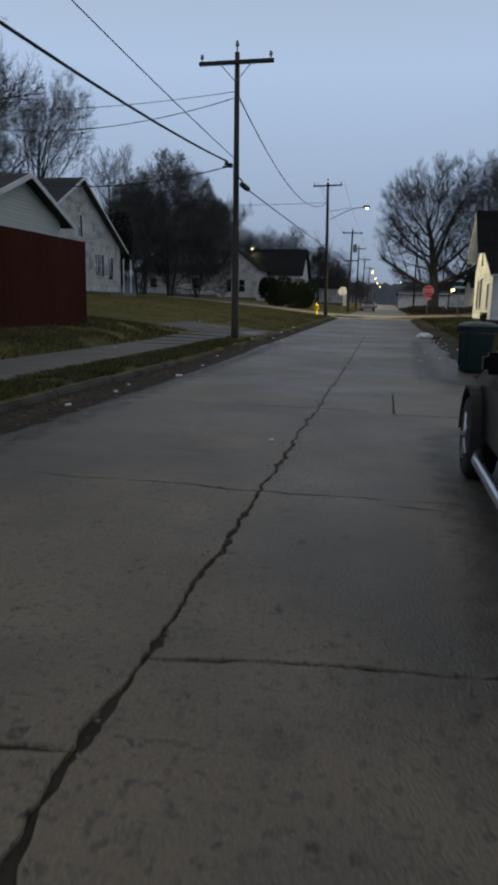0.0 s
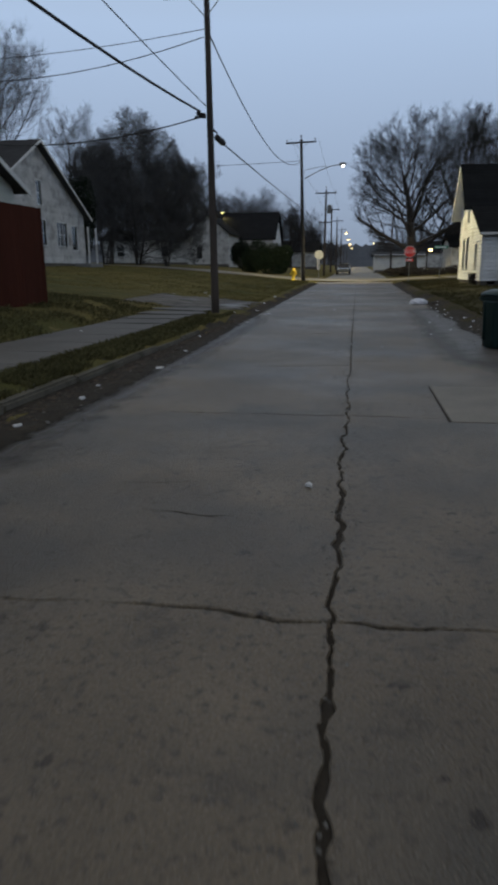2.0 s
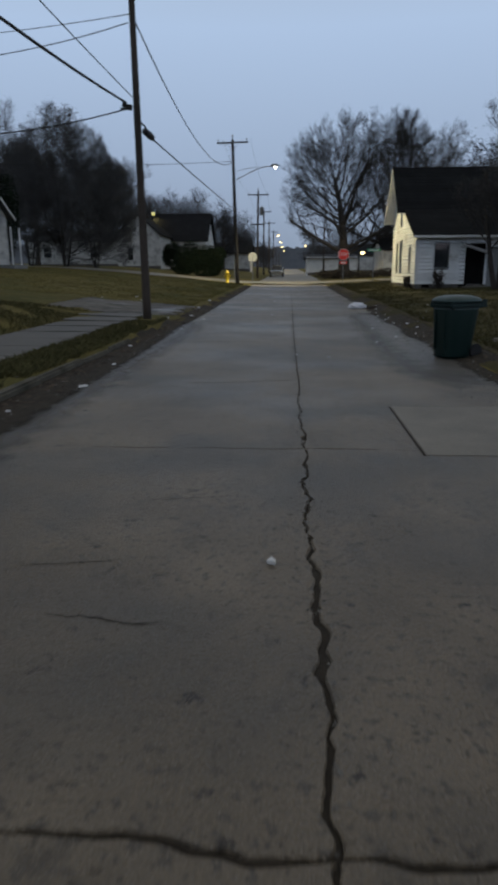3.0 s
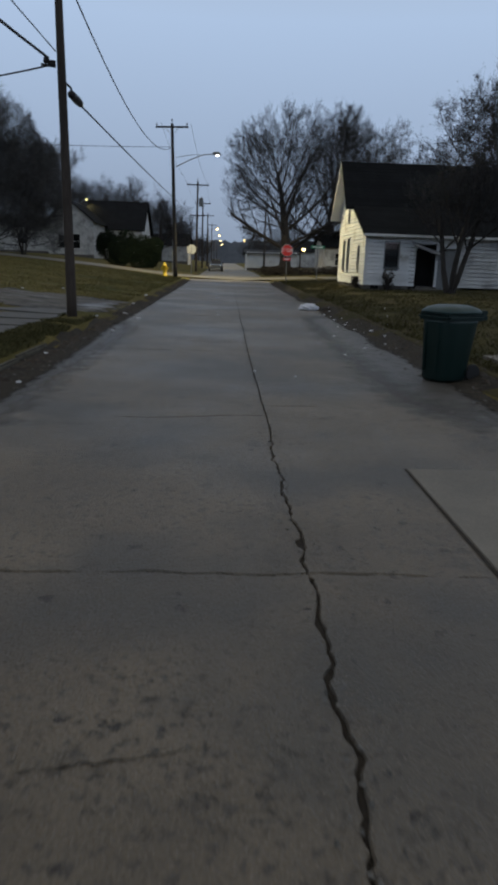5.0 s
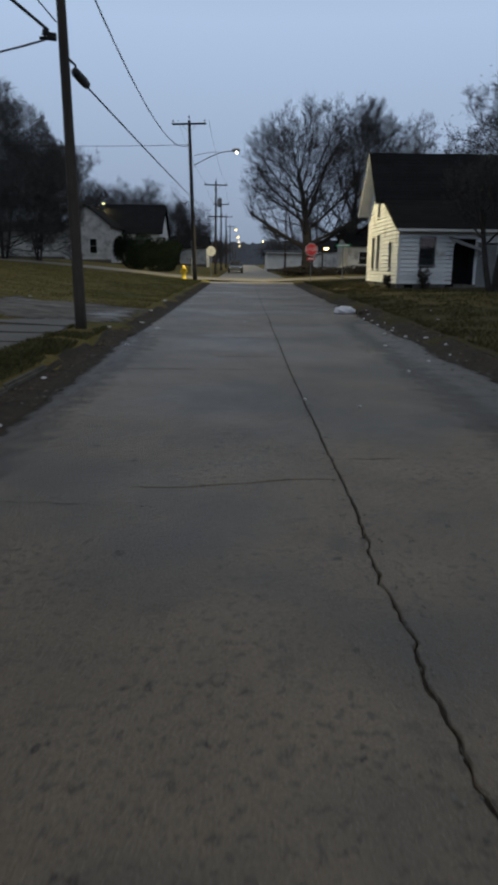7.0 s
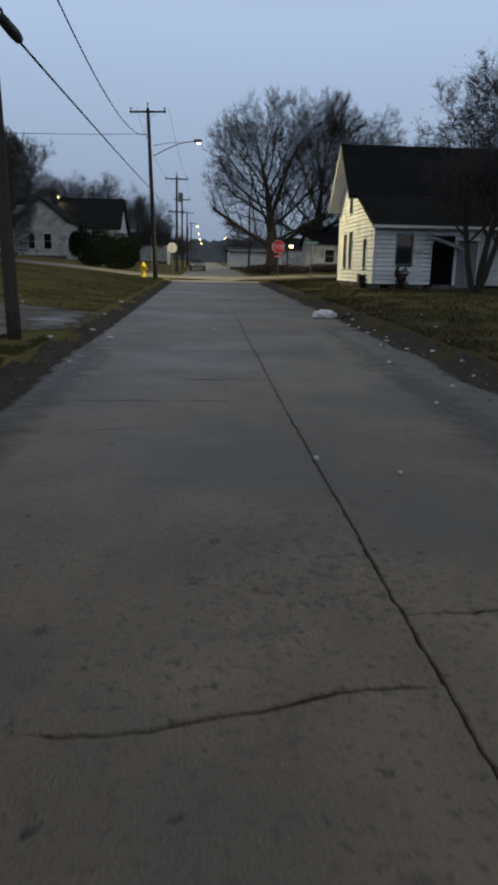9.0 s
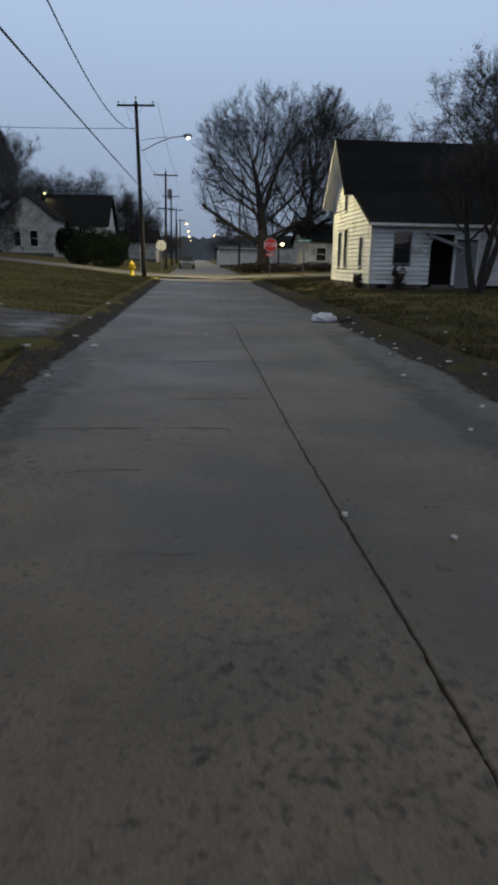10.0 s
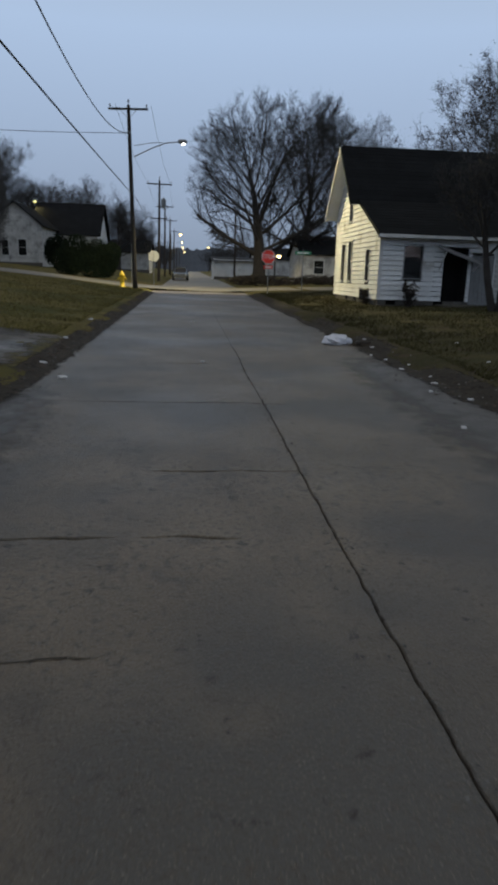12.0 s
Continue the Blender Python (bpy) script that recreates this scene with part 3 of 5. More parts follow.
while y < 25:
    m = Mesh()
    L = 1.5
    z0, z1 = ground_z(-7.1, y), ground_z(-5.3, y)
    m.hexa([(-7.15, y + 0.012, z0 - 0.1), (-5.3, y + 0.012, z1 - 0.1), (-5.3, y + L - 0.012, z1 - 0.1), (-7.15, y + L - 0.012, z0 - 0.1),
            (-7.15, y + 0.012, z0 + 0.025), (-5.3, y + 0.012, z1 + 0.045), (-5.3, y + L - 0.012, z1 + 0.04), (-7.15, y + L - 0.012, z0 + 0.03)])
    part("paving_slab", m, M["walkway"], walk_way)
    y += L
    k += 1


path_way = thing("garden_path", pose(0, 0, 0), "pale concrete garden path from the street edge", "path", kind="structure")
x = 3.25
while x < 12:
    m = Mesh()
    z0, z1 = ground_z(x, 17.8), ground_z(x + 1.2, 17.8)
    m.hexa([(x + 0.01, 17.1, z0 - 0.1), (x + 1.19, 17.1, z1 - 0.1), (x + 1.19, 18.4, z1 - 0.1), (x + 0.01, 18.4, z0 - 0.1),
            (x + 0.01, 17.1, z0 + 0.06), (x + 1.19, 17.1, z1 + 0.06), (x + 1.19, 18.4, z1 + 0.06), (x + 0.01, 18.4, z0 + 0.06)])
    part("paving_slab", m, M["patch"], path_way)
    x += 1.2


# ---- grass blades ----
def blades(name, count, area, seed, label, h0, h1, tint="blade"):
    rng = random.Random(seed)
    m = Mesh()
    while count > 0:
        x, y = area(rng)
        if noise.noise(Vector((x * 0.9, y * 0.9, seed))) < -0.25:
            continue
        count -= 1
        z = ground_z(x, y) - 0.02
        a, h, w = rng.uniform(0, 6.28), rng.uniform(h0, h1), rng.uniform(0.006, 0.014)
        lean = rng.uniform(0.2, 0.9) * h
        ca, sa = math.cos(a), math.sin(a)
        b = rng.uniform(0, 6.28)
        kx, ky = math.cos(b) * lean, math.sin(b) * lean
        m.add([(x - ca * w, y - sa * w, z), (x + ca * w, y + sa * w, z), (x + kx * 0.4, y + ky * 0.4, z + h * 0.7), (x + kx, y + ky, z + h)], [(0, 1, 2), (0, 2, 3)])
    tagged(part(name, m, M[tint]), label, "grass", kind="stuff")


blades("verge_grass", 24000, lambda r: (r.uniform(-5.34, -4.52), r.uniform(2, 24.2)), 1, "short rough grass on the verge by the kerb", 0.05, 0.13, "blade_green")
blades("bank_grass", 42000, lambda r: (r.uniform(-14, -7.1), r.uniform(7, 25)), 2, "yellow-green grass on the bank below the fence", 0.05, 0.13, "blade_green")
blades("lawn_grass", 42000, lambda r: (-4.7 - 22 * r.random() ** 1.6, r.uniform(30.4, 62)), 3, "yellowed flat lawn grass", 0.04, 0.11)
blades("right_lawn_grass", 60000, lambda r: (2.9 + 13 * r.random() ** 1.5, r.uniform(14, 60)), 4, "shade-darkened brown-green lawn grass before the white house", 0.04, 0.12, "blade_shaded")


# ---- trees ----
def grow(limbs, twigs, rng, p, d, sizes, radius, level, kids, up, spread, wander, height, low=0.5, env=None, habit=False):
    """One branch and all that springs from it; sizes are lengths per level as shares of the height."""
    top = len(kids)
    segs = (6, 6, 4, 3, 2)[min(level, 4)]
    length = height * sizes[level] * rng.uniform(0.8, 1.1)
    path, radii = [Vector(p)], [radius]
    d = Vector(d).normalized()
    q = Vector(p)
    for i in range(segs):
        j = wander * (0.6 + 0.4 * level)
        d = (d + Vector((rng.uniform(-j, j), rng.uniform(-j, j), rng.uniform(-j, j) + up[level]))).normalized()
        q = q + d * (length / segs)
        if env and level and (q.x * q.x + q.y * q.y) / env[0] ** 2 + ((q.z - env[1]) / env[2]) ** 2 > 1.0 + rng.uniform(-0.1, 0.06):
            if i == 0:
                return
            break
        path.append(q.copy())
        radii.append(radius * (1 - ((0.85 if sizes[0] > 0.55 else 0.45) if level == 0 else 0.72) * (i + 1) / segs))
    (limbs if level < 2 else twigs).tube(path, radii, (9, 6, 4, 3, 3)[min(level, 4)], caps=False)
    if level >= top:
        return
    n = kids[level]
    start = low if level == 0 else (0.15, 0.12, 0.1)[level - 1]
    for c in range(n):
        t = start + (1 - start) * (c + rng.uniform(0.1, 0.95)) / n
        if len(path) < 2:
            return
        f = min(t, 0.999) * (len(path) - 1)
        i = int(f)
        base_p = path[i].lerp(path[i + 1], f - i)
        along = (path[i + 1] - path[i]).normalized()
        side = along.orthogonal().normalized()
        side.rotate(Matrix.Rotation(c * 2.4 + rng.uniform(-0.6, 0.6), 3, along))
        ang = (1.45 - 1.15 * t) * rng.uniform(0.85, 1.15) if habit and level == 0 else rng.uniform(0.45, 1.2) * spread[level]
        nd = along * math.cos(ang) + side * math.sin(ang)
        r = radii[i] * (rng.uniform(0.3, 0.46) if level == 0 else rng.uniform(0.3, 0.48))
        k = (1.0 if low > 0.4 else 1.1 - 0.55 * t) if level == 0 else 1.15 - 0.55 * t
        grow(limbs, twigs, rng, base_p, nd, [v * k for v in sizes], max(r, 0.011), level + 1, kids, up, spread, wander, height, low, env, habit)


def sprigs(twigs, count, length, height, seed, env):
    """Many thin pointed shoots on the ends of the twigs, which make the soft outline of a winter crown."""
    r = np.random.default_rng(seed)
    v = np.array(twigs.v)
    p = v[r.integers(0, len(v), count)]
    out = p - np.array((0, 0, height * 0.42))
    out /= np.linalg.norm(out, axis=1)[:, None] + 1e-6
    d = out * 0.7 + r.normal(0, 0.55, (count, 3)) + np.array((0, 0, 0.25))
    d /= np.linalg.norm(d, axis=1)[:, None]
    tip = p + d * r.uniform(*length, count)[:, None]
    if env:
        ok = (tip[:, 0] ** 2 + tip[:, 1] ** 2) / env[0] ** 2 + ((tip[:, 2] - env[1]) / env[2]) ** 2 < r.uniform(0.95, 1.2, count)
        p, d, tip = p[ok], d[ok], tip[ok]
    a = np.cross(d, np.array((0.3, 0.2, 1.0)))
    a /= np.linalg.norm(a, axis=1)[:, None]
    b = np.cross(d, a)
    w = 0.007
    k = len(twigs.v)
    for q0, q1, q2, q3 in zip((p + a * w).tolist(), (p - a * w * 0.5 + b * w).tolist(), (p - a * w * 0.5 - b * w).tolist(), tip.tolist()):
        twigs.v.extend((q0, q1, q2, q3))
        twigs.f.extend(((k, k + 1, k + 3), (k + 1, k + 2, k + 3), (k + 2, k, k + 3)))
        k += 4


def bare_tree(x, y, height, seed, label, kids=(9, 9, 7, 4), sizes=(0.3, 0.62, 0.3, 0.15, 0.08), up=(0.03, 0.06, 0.05, 0.06, 0.05), spread=(0.85, 0.8, 0.85, 0.85),
              girth=0.022, trunks=1, lean=0.2, twig="twig", group="", wander=0.12, low=0.5, leaves=0, dome=None, haze=0, sprig=(0.4, 1.1), habit=False):
    rng = random.Random(seed)
    limbs, twigs = Mesh(), Mesh()
    env = [v * height for v in dome] if dome else None
    for k in range(trunks):
        a = k * 6.283 / trunks + rng.uniform(0, 0.8)
        s = lean if trunks > 1 else 0.03
        off = 0.012 * height if trunks > 1 else 0.0
        grow(limbs, twigs, rng, (off * math.cos(a), off * math.sin(a), -0.15), (math.cos(a) * s, math.sin(a) * s, 1), list(sizes),
             height * girth * (0.6 if trunks > 1 else 1), 0, kids, up, spread, wander, height, low, env, habit)
    if haze and twigs.v:
        sprigs(twigs, haze, sprig, height, seed, env)
    if trunks == 1:
        g = height * girth
        limbs.tube([(0, 0, -0.2), (0, 0, 0.25), (0, 0, 0.9)], [g * 1.7, g * 1.25, g * 0.98], 10)
    t = thing("bare_tree", pose(x, y, ground_z(x, y)), label, "tree", group)
    part("trunk", limbs, M["bark"], t, smooth=True)
    part("crown", twigs, M[twig], t, "fine bare twigs")
    if leaves:
        m = Mesh()
        for _ in range(leaves):
            p = Vector(rng.choice(twigs.v)) + Vector((rng.gauss(0, 0.1), rng.gauss(0, 0.1), rng.gauss(0, 0.1)))
            e1 = Vector((rng.gauss(0, 1), rng.gauss(0, 1), rng.gauss(0, 1))).normalized() * rng.uniform(0.05, 0.12)
            e2 = e1.orthogonal().normalized() * rng.uniform(0.03, 0.06)
            m.add([p - e1, p - e2, p + e1, p + e2], [(0, 1, 2, 3)])
        part("leaves", m, M["dead_leaf"], t, "dry brown leaves still hanging")
    return t


def leaf_mass(name, x, y, sx, sy, sz, count, seed, label, category, material="leaf", size=0.12, z0=0.0):
    """A clump of many small leaves with an uneven outline on a few stems."""
    rng = random.Random(seed)
    m, stem = Mesh(), Mesh()
    lumps = [(rng.uniform(-0.75, 0.75), rng.uniform(-0.7, 0.7), rng.uniform(0.25, 0.72), rng.uniform(0.28, 0.5)) for _ in range(14)]
    for _ in range(count):
        a, b, c, r = rng.choice(lumps)
        v = Vector((rng.gauss(0, 1), rng.gauss(0, 1), rng.gauss(0, 1))).normalized() * r * rng.uniform(0.7, 1.04)
        p = Vector(((a + v.x) * sx, (b + v.y) * sy, max(0.02, (c + v.z * 0.8)) * sz + z0))
        e1 = Vector((rng.gauss(0, 1), rng.gauss(0, 1), rng.gauss(0, 1))).normalized() * size * rng.uniform(0.6, 1.3)
        e2 = e1.orthogonal().normalized() * size * 0.45
        m.add([p - e1, p - e2, p + e1, p + e2], [(0, 1, 2, 3)])
    for i in range(7):
        a, b, c, r = lumps[i]
        stem.tube([(a * sx * 0.15, b * sy * 0.15, -0.1), (a * sx * 0.6, b * sy * 0.6, c * sz * 0.5 + z0 * 0.6), (a * sx, b * sy, c * sz + z0)], [0.06, 0.04, 0.02], 5)
    t = thing(name, pose(x, y, ground_z(x, y)), label, category)
    part("stems", stem, M["bark"], t)
    part("foliage", m, M[material], t)
    return t


# ---- utility poles and wires ----
def utility_pole(x, y, height, lean_x, label, arm_z, arm_half, radius=0.16, second=None, drum=None, box=None, street_arm=None, braces=True, group="poles along the street", wood="pole"):
    z = ground_z(x, y)
    t = thing("utility_pole", pose(x, y, z, 0, lean_x, 0), label, "utility pole", group)
    m = Mesh()
    n = 10
    m.tube([(0, 0, -0.3 + (height + 0.3) * i / n) for i in range(n + 1)], [radius * (1 - 0.38 * i / n) * (1 + 0.02 * math.sin(i * 2.3)) for i in range(n + 1)], 14)
    part("post", m, M[wood], t, smooth=True)
    for az, half in [(arm_z, arm_half)] + ([second] if second else []):
        a = Mesh()
        a.bevelled(-half, -0.2, az - 0.06, half, -0.1, az + 0.06, 0.012)
        part("crossarm", a, M["dark_wood"], t)
        for px in ((-half + 0.1, half - 0.1) if braces else ()):
            i = Mesh()
            i.lathe([(0.02, 0.05), (0.02, 0.13), (0.05, 0.14), (0.06, 0.18), (0.035, 0.21), (0.055, 0.235), (0.02, 0.28)], 10, (px, -0.15, az))
            part("insulator", i, M["ceramic"], t)
        if braces:
            for s in (-1, 1):
                b = Mesh()
                b.tube([(s * half * 0.42, -0.21, az - 0.05), (s * 0.04, -0.19, az - 0.55)], 0.014, 5)
                part("brace", b, M["galv"], t)
    if braces:
        i = Mesh()
        i.lathe([(0.025, 0), (0.025, 0.2), (0.06, 0.22), (0.065, 0.27), (0.035, 0.3), (0.05, 0.33), (0.015, 0.38)], 10, (0, 0, height - 0.02))
        part("top_insulator", i, M["ceramic"], t)
    if drum:
        d = Mesh()
        d.lathe([(0.22, 0), (0.25, 0.04), (0.25, 0.85), (0.2, 0.92), (0.06, 0.95), (0.05, 1.05)], 14, (0.42, -0.1, drum))
        part("transformer", d, M["galv"], t)
    if box:
        b = Mesh()
        b.tube([(0.16, 0.14, box - 0.17), (0.16, 0.2, box - 0.17), (0.15, 0.9, box - 0.15), (0.14, 1.25, box - 0.14), (0.14, 1.32, box - 0.14)], [0.03, 0.09, 0.1, 0.085, 0.03], 12)
        b.tube([(0.05, 0.0, box + 0.05), (0.17, 0.12, box - 0.05), (0.16, 0.3, box - 0.12)], 0.025, 6)
        ob = part("splice_case", b, M["wire"], t, "black cable splice case")
        c = Mesh()
        for k, (ax, az) in enumerate(((-0.34, 0.42), (-0.26, 0.36), (-0.42, 0.33))):
            c.tube([(-0.1, -0.1, box + az), (ax, -0.16, box + az + 0.02)], 0.03, 6)
        c.lathe([(0.05, 0), (0.07, 0.04), (0.05, 0.12)], 8, (-0.3, -0.16, box + 0.38))
        part("cable_bracket", c, M["wire"], t)
    return t


pole_1 = utility_pole(-5.05, 23.9, 9.05, -0.6, "weathered grey timber utility pole with crossarm at the drive", 8.72, 1.22, 0.124, box=5.25)
pole_2 = utility_pole(-5.2, 61.4, 11.1, -1.6, "tall dark utility pole carrying a lit street lamp", 10.85, 1.22, 0.17, wood="dark_wood")
pole_3 = utility_pole(-4.75, 88.0, 9.9, 0.6, "utility pole with a grey transformer drum", 9.5, 1.25, 0.15, second=(6.2, 0.85), drum=7.2)
pole_4 = utility_pole(-5.0, 116.0, 10.0, 0.0, "distant utility pole with crossarm", 9.6, 1.2, 0.15)
pole_5 = utility_pole(-5.1, 146.0, 10.0, 0.5, "distant utility pole with crossarm", 9.6, 1.2, 0.15)
pole_6 = utility_pole(-5.0, 185.0, 10.0, 0.0, "distant utility pole with crossarm", 9.6, 1.2, 0.15)
pole_7 = utility_pole(3.4, 92.0, 8.0, 0.0, "plain dark pole beside the crossing", 7.6, 0.35, 0.13, braces=False)

# street lamp arm on the second pole
arm = thing("street_lamp", pose(-5.3, 61.3, ground_z(-5.2, 61.4)), "lit street lamp on a long bracket arm", "street lamp")
m = Mesh()
m.tube([(0.1, 0, 8.1), (1.2, 0, 8.65), (2.1, 0, 9.0), (2.9, 0, 9.1)], 0.035, 7)
m.tube([(0.1, 0, 8.75), (1.1, 0, 8.95), (1.9, 0, 9.02)], 0.02, 6)
part("bracket", m, M["galv"], arm)
m = Mesh()
m.lathe([(0.04, 0), (0.11, 0.05), (0.15, 0.3), (0.13, 0.5), (0.05, 0.6)], 12, (2.85, 0, 9.13), "x")
part("lamp_head", m, M["galv"], arm)
m = Mesh()
m.lathe([(0.02, -0.09), (0.07, -0.08), (0.1, -0.03), (0.11, 0.0)], 12, (3.2, 0, 9.03))
part("lens", m, M["lamp_white"], arm, "glowing lens")
# narrow spot added at the lamp head only to brighten the house gable
lamp_light(-2.1, 61.3, ground_z(-5.2, 61.4) + 8.8, LAMP, (1.0, 0.84, 0.42), 50, 0.12, (9.5, -12.2, -4.6))
# wider spot of the same lamp, tilted towards the crossing
lamp_light(-2.1, 61.3, ground_z(-5.2, 61.4) + 8.8, 0.5 * LAMP, (1.0, 0.86, 0.5), 105, 0.12, (0.5, 6.5, -8.8))


def wire(a, b, sag, r, label, n=18):
    a, b = Vector(a), Vector(b)
    m = Mesh()
    pts = []
    for i in range(n + 1):
        t = i / n
        p = a.lerp(b, t)
        p.z -= sag * 4 * t * (1 - t)
        pts.append(p)
    m.tube(pts, r, 5)
    tagged(part("overhead_wire", m, M["wire"], smooth=True), label, "cable", "overhead wires")


Z1, Z2, Z3 = ground_z(-5.05, 23.9), ground_z(-5.2, 61.4), ground_z(-4.75, 88)
wire((-6.5, -14, 6.5), (-5.36, 23.75, 5.95), 0.9, 0.03, "thick black telephone cable strung along the street")
wire((-4.99, 25.15, Z1 + 5.11), (-4.95, 61.3, 6.1), 0.05, 0.022, "black telephone cable sagging between two poles")
wire((-5.12, 23.9, 8.05), (-5.35, 61.3, 10.2), 1.62, 0.02, "thin power wire sagging between two poles")
wire((-8.0, -14, 10.0), (-5.2, 23.8, 6.1), 0.5, 0.013, "thin drop wire overhead")
wire((-5.2, 23.9, Z1 + 7.9), (-24, 34, 11.0), 0.4, 0.011, "thin service wire to the houses")
wire((-5.25, 23.9, Z1 + 7.7), (-17, 26, 8.0), 0.6, 0.014, "service wire drooping to the houses")
wire((-5.35, 23.8, Z1 + 5.6), (-16, 27.6, 6.3), 0.5, 0.02, "black service cable to the garage")
wire((-5.4, 61.4, Z2 + 9.5), (-40, 62, 11.2), 0.6, 0.018, "thin wire leading off over the lawn")
for dx in (-1.1, 1.1):
    wire((-5.2 + dx, 61.3, Z2 + 11.1), (-4.75 + dx, 88, Z3 + 9.75), 0.5, 0.01, "thin power wire between far poles")
    wire((-4.75 + dx, 88, Z3 + 9.75), (-5.0 + dx, 116, ground_z(-5, 116) + 9.85), 0.4, 0.01, "thin power wire between far poles")
wire((-5.0, 61.3, 6.1), (-4.8, 88, Z3 + 6.0), 0.5, 0.018, "black telephone cable between far poles")


# ---- houses ----
def boards(parent, u, width_at, height, openings, course, material, thick=0.09, lap=0.018, name="siding_board", base_z=0.0, groove=0.0):
    """Lap boards of one wall in its own plane: u runs along the wall, the outside looks to -v. width_at(z) gives the span at a height."""
    z = base_z
    while z < height - 0.02:
        z1 = min(z + course, height)
        a0, b0 = width_at(z)
        a1, b1 = width_at(z1 - 0.001)
        cuts = sorted([(o[0], o[2]) for o in openings if o[1] < z1 - 0.03 and o[3] > z + 0.03])
        spans, x = [], None
        lo = a0
        for c0, c1 in cuts:
            spans.append((lo, c0))
            lo = c1
        spans.append((lo, b0))
        for i, (s, e) in enumerate(spans):
            if e - s < 0.03:
                continue
            s1 = s + (a1 - a0) if i == 0 else s
            e1 = e + (b1 - b0) if i == len(spans) - 1 else e
            if e1 - s1 < 0.02:
                s1 = e1 = (s1 + e1) / 2
                e1 += 0.01
            m = Mesh()
            m.hexa([(s, -lap, z), (e, -lap, z), (e, thick, z), (s, thick, z), (s1, 0, z1 - groove), (e1, 0, z1 - groove), (e1, thick, z1 - groove), (s1, thick, z1 - groove)])
            part(name, m, material, parent)
        z = z1


def window(parent, u0, z0, u1, z1, mullions=(1, 1), frame_w=0.07, blind=False, depth=0.1, trim="trim", frame_out=0.035, lit=False):
    w = new("window")
    w.parent = parent
    m = Mesh()
    m.bevelled(u0 - frame_w, -frame_out, z1, u1 + frame_w, depth, z1 + frame_w * 1.3, 0.008)
    part("lintel", m, M[trim], w)
    m = Mesh()
    m.bevelled(u0 - frame_w - 0.03, -frame_out - 0.04, z0 - frame_w, u1 + frame_w + 0.03, depth, z0, 0.008)
    part("sill", m, M[trim], w)
    for a, b in ((u0 - frame_w, u0), (u1, u1 + frame_w)):
        m = Mesh()
        m.bevelled(a, -frame_out, z0, b, depth, z1, 0.008)
        part("jamb", m, M[trim], w)
    nx, nz = mullions
    for i in range(1, nx):
        m = Mesh()
        x = u0 + (u1 - u0) * i / nx
        m.box(x - 0.018, 0.02, z0, x + 0.018, 0.06, z1)
        part("glazing_bar", m, M[trim], w)
    for i in range(1, nz):
        m = Mesh()
        z = z0 + (z1 - z0) * i / nz
        m.box(u0, 0.025, z - 0.02, u1, 0.065, z + 0.02)
        part("glazing_bar", m, M[trim], w)
    m = Mesh()
    m.box(u0, 0.05, z0, u1, 0.056, z1)
    part("pane", m, M["pane"], w).visible_shadow = False
    m = Mesh()
    m.box(u0 - 0.02, 0.085, z0 - 0.02, u1 + 0.02, 0.098, z1 + 0.02)
    part("blind", m, M["curtain" if blind else "interior"], w)
    return w


def wall_frame(parent, name, x, y, z, turn, label=""):
    w = new(name)
    w.parent = parent
    w.matrix_basis = pose(x, y, z, 0, 0, turn)
    if label:
        w["label"] = label
    return w


def roof_slope(parent, name, corners, thick, material, courses=0, shingle=None):
    """A roof plane with thickness; corners run eave left, eave right, ridge right, ridge left."""
    a, b, c, d = [Vector(p) for p in corners]
    nrm = (b - a).cross(d - a).normalized()
    if nrm.z < 0:
        nrm = -nrm
    m = Mesh()
    lo = [p - nrm * thick for p in (a, b, c, d)]
    m.hexa([*lo, a, b, c, d])
    ob = part(name, m, material, parent)
    if courses:
        for i in range(courses):
            t0, t1 = i / courses, (i + 1.06) / courses
            t1 = min(t1, 1.0)
            m = Mesh()
            p0, p1 = a.lerp(d, t0), b.lerp(c, t0)
            q0, q1 = a.lerp(d, t1), b.lerp(c, t1)
            m.hexa([p0 + nrm * 0.002, p1 + nrm * 0.002, q1 + nrm * 0.002, q0 + nrm * 0.002, p0 + nrm * 0.012, p1 + nrm * 0.012, q1 + nrm * 0.006, q0 + nrm * 0.006])
            part("shingle_course", m, material, ob)
    return ob


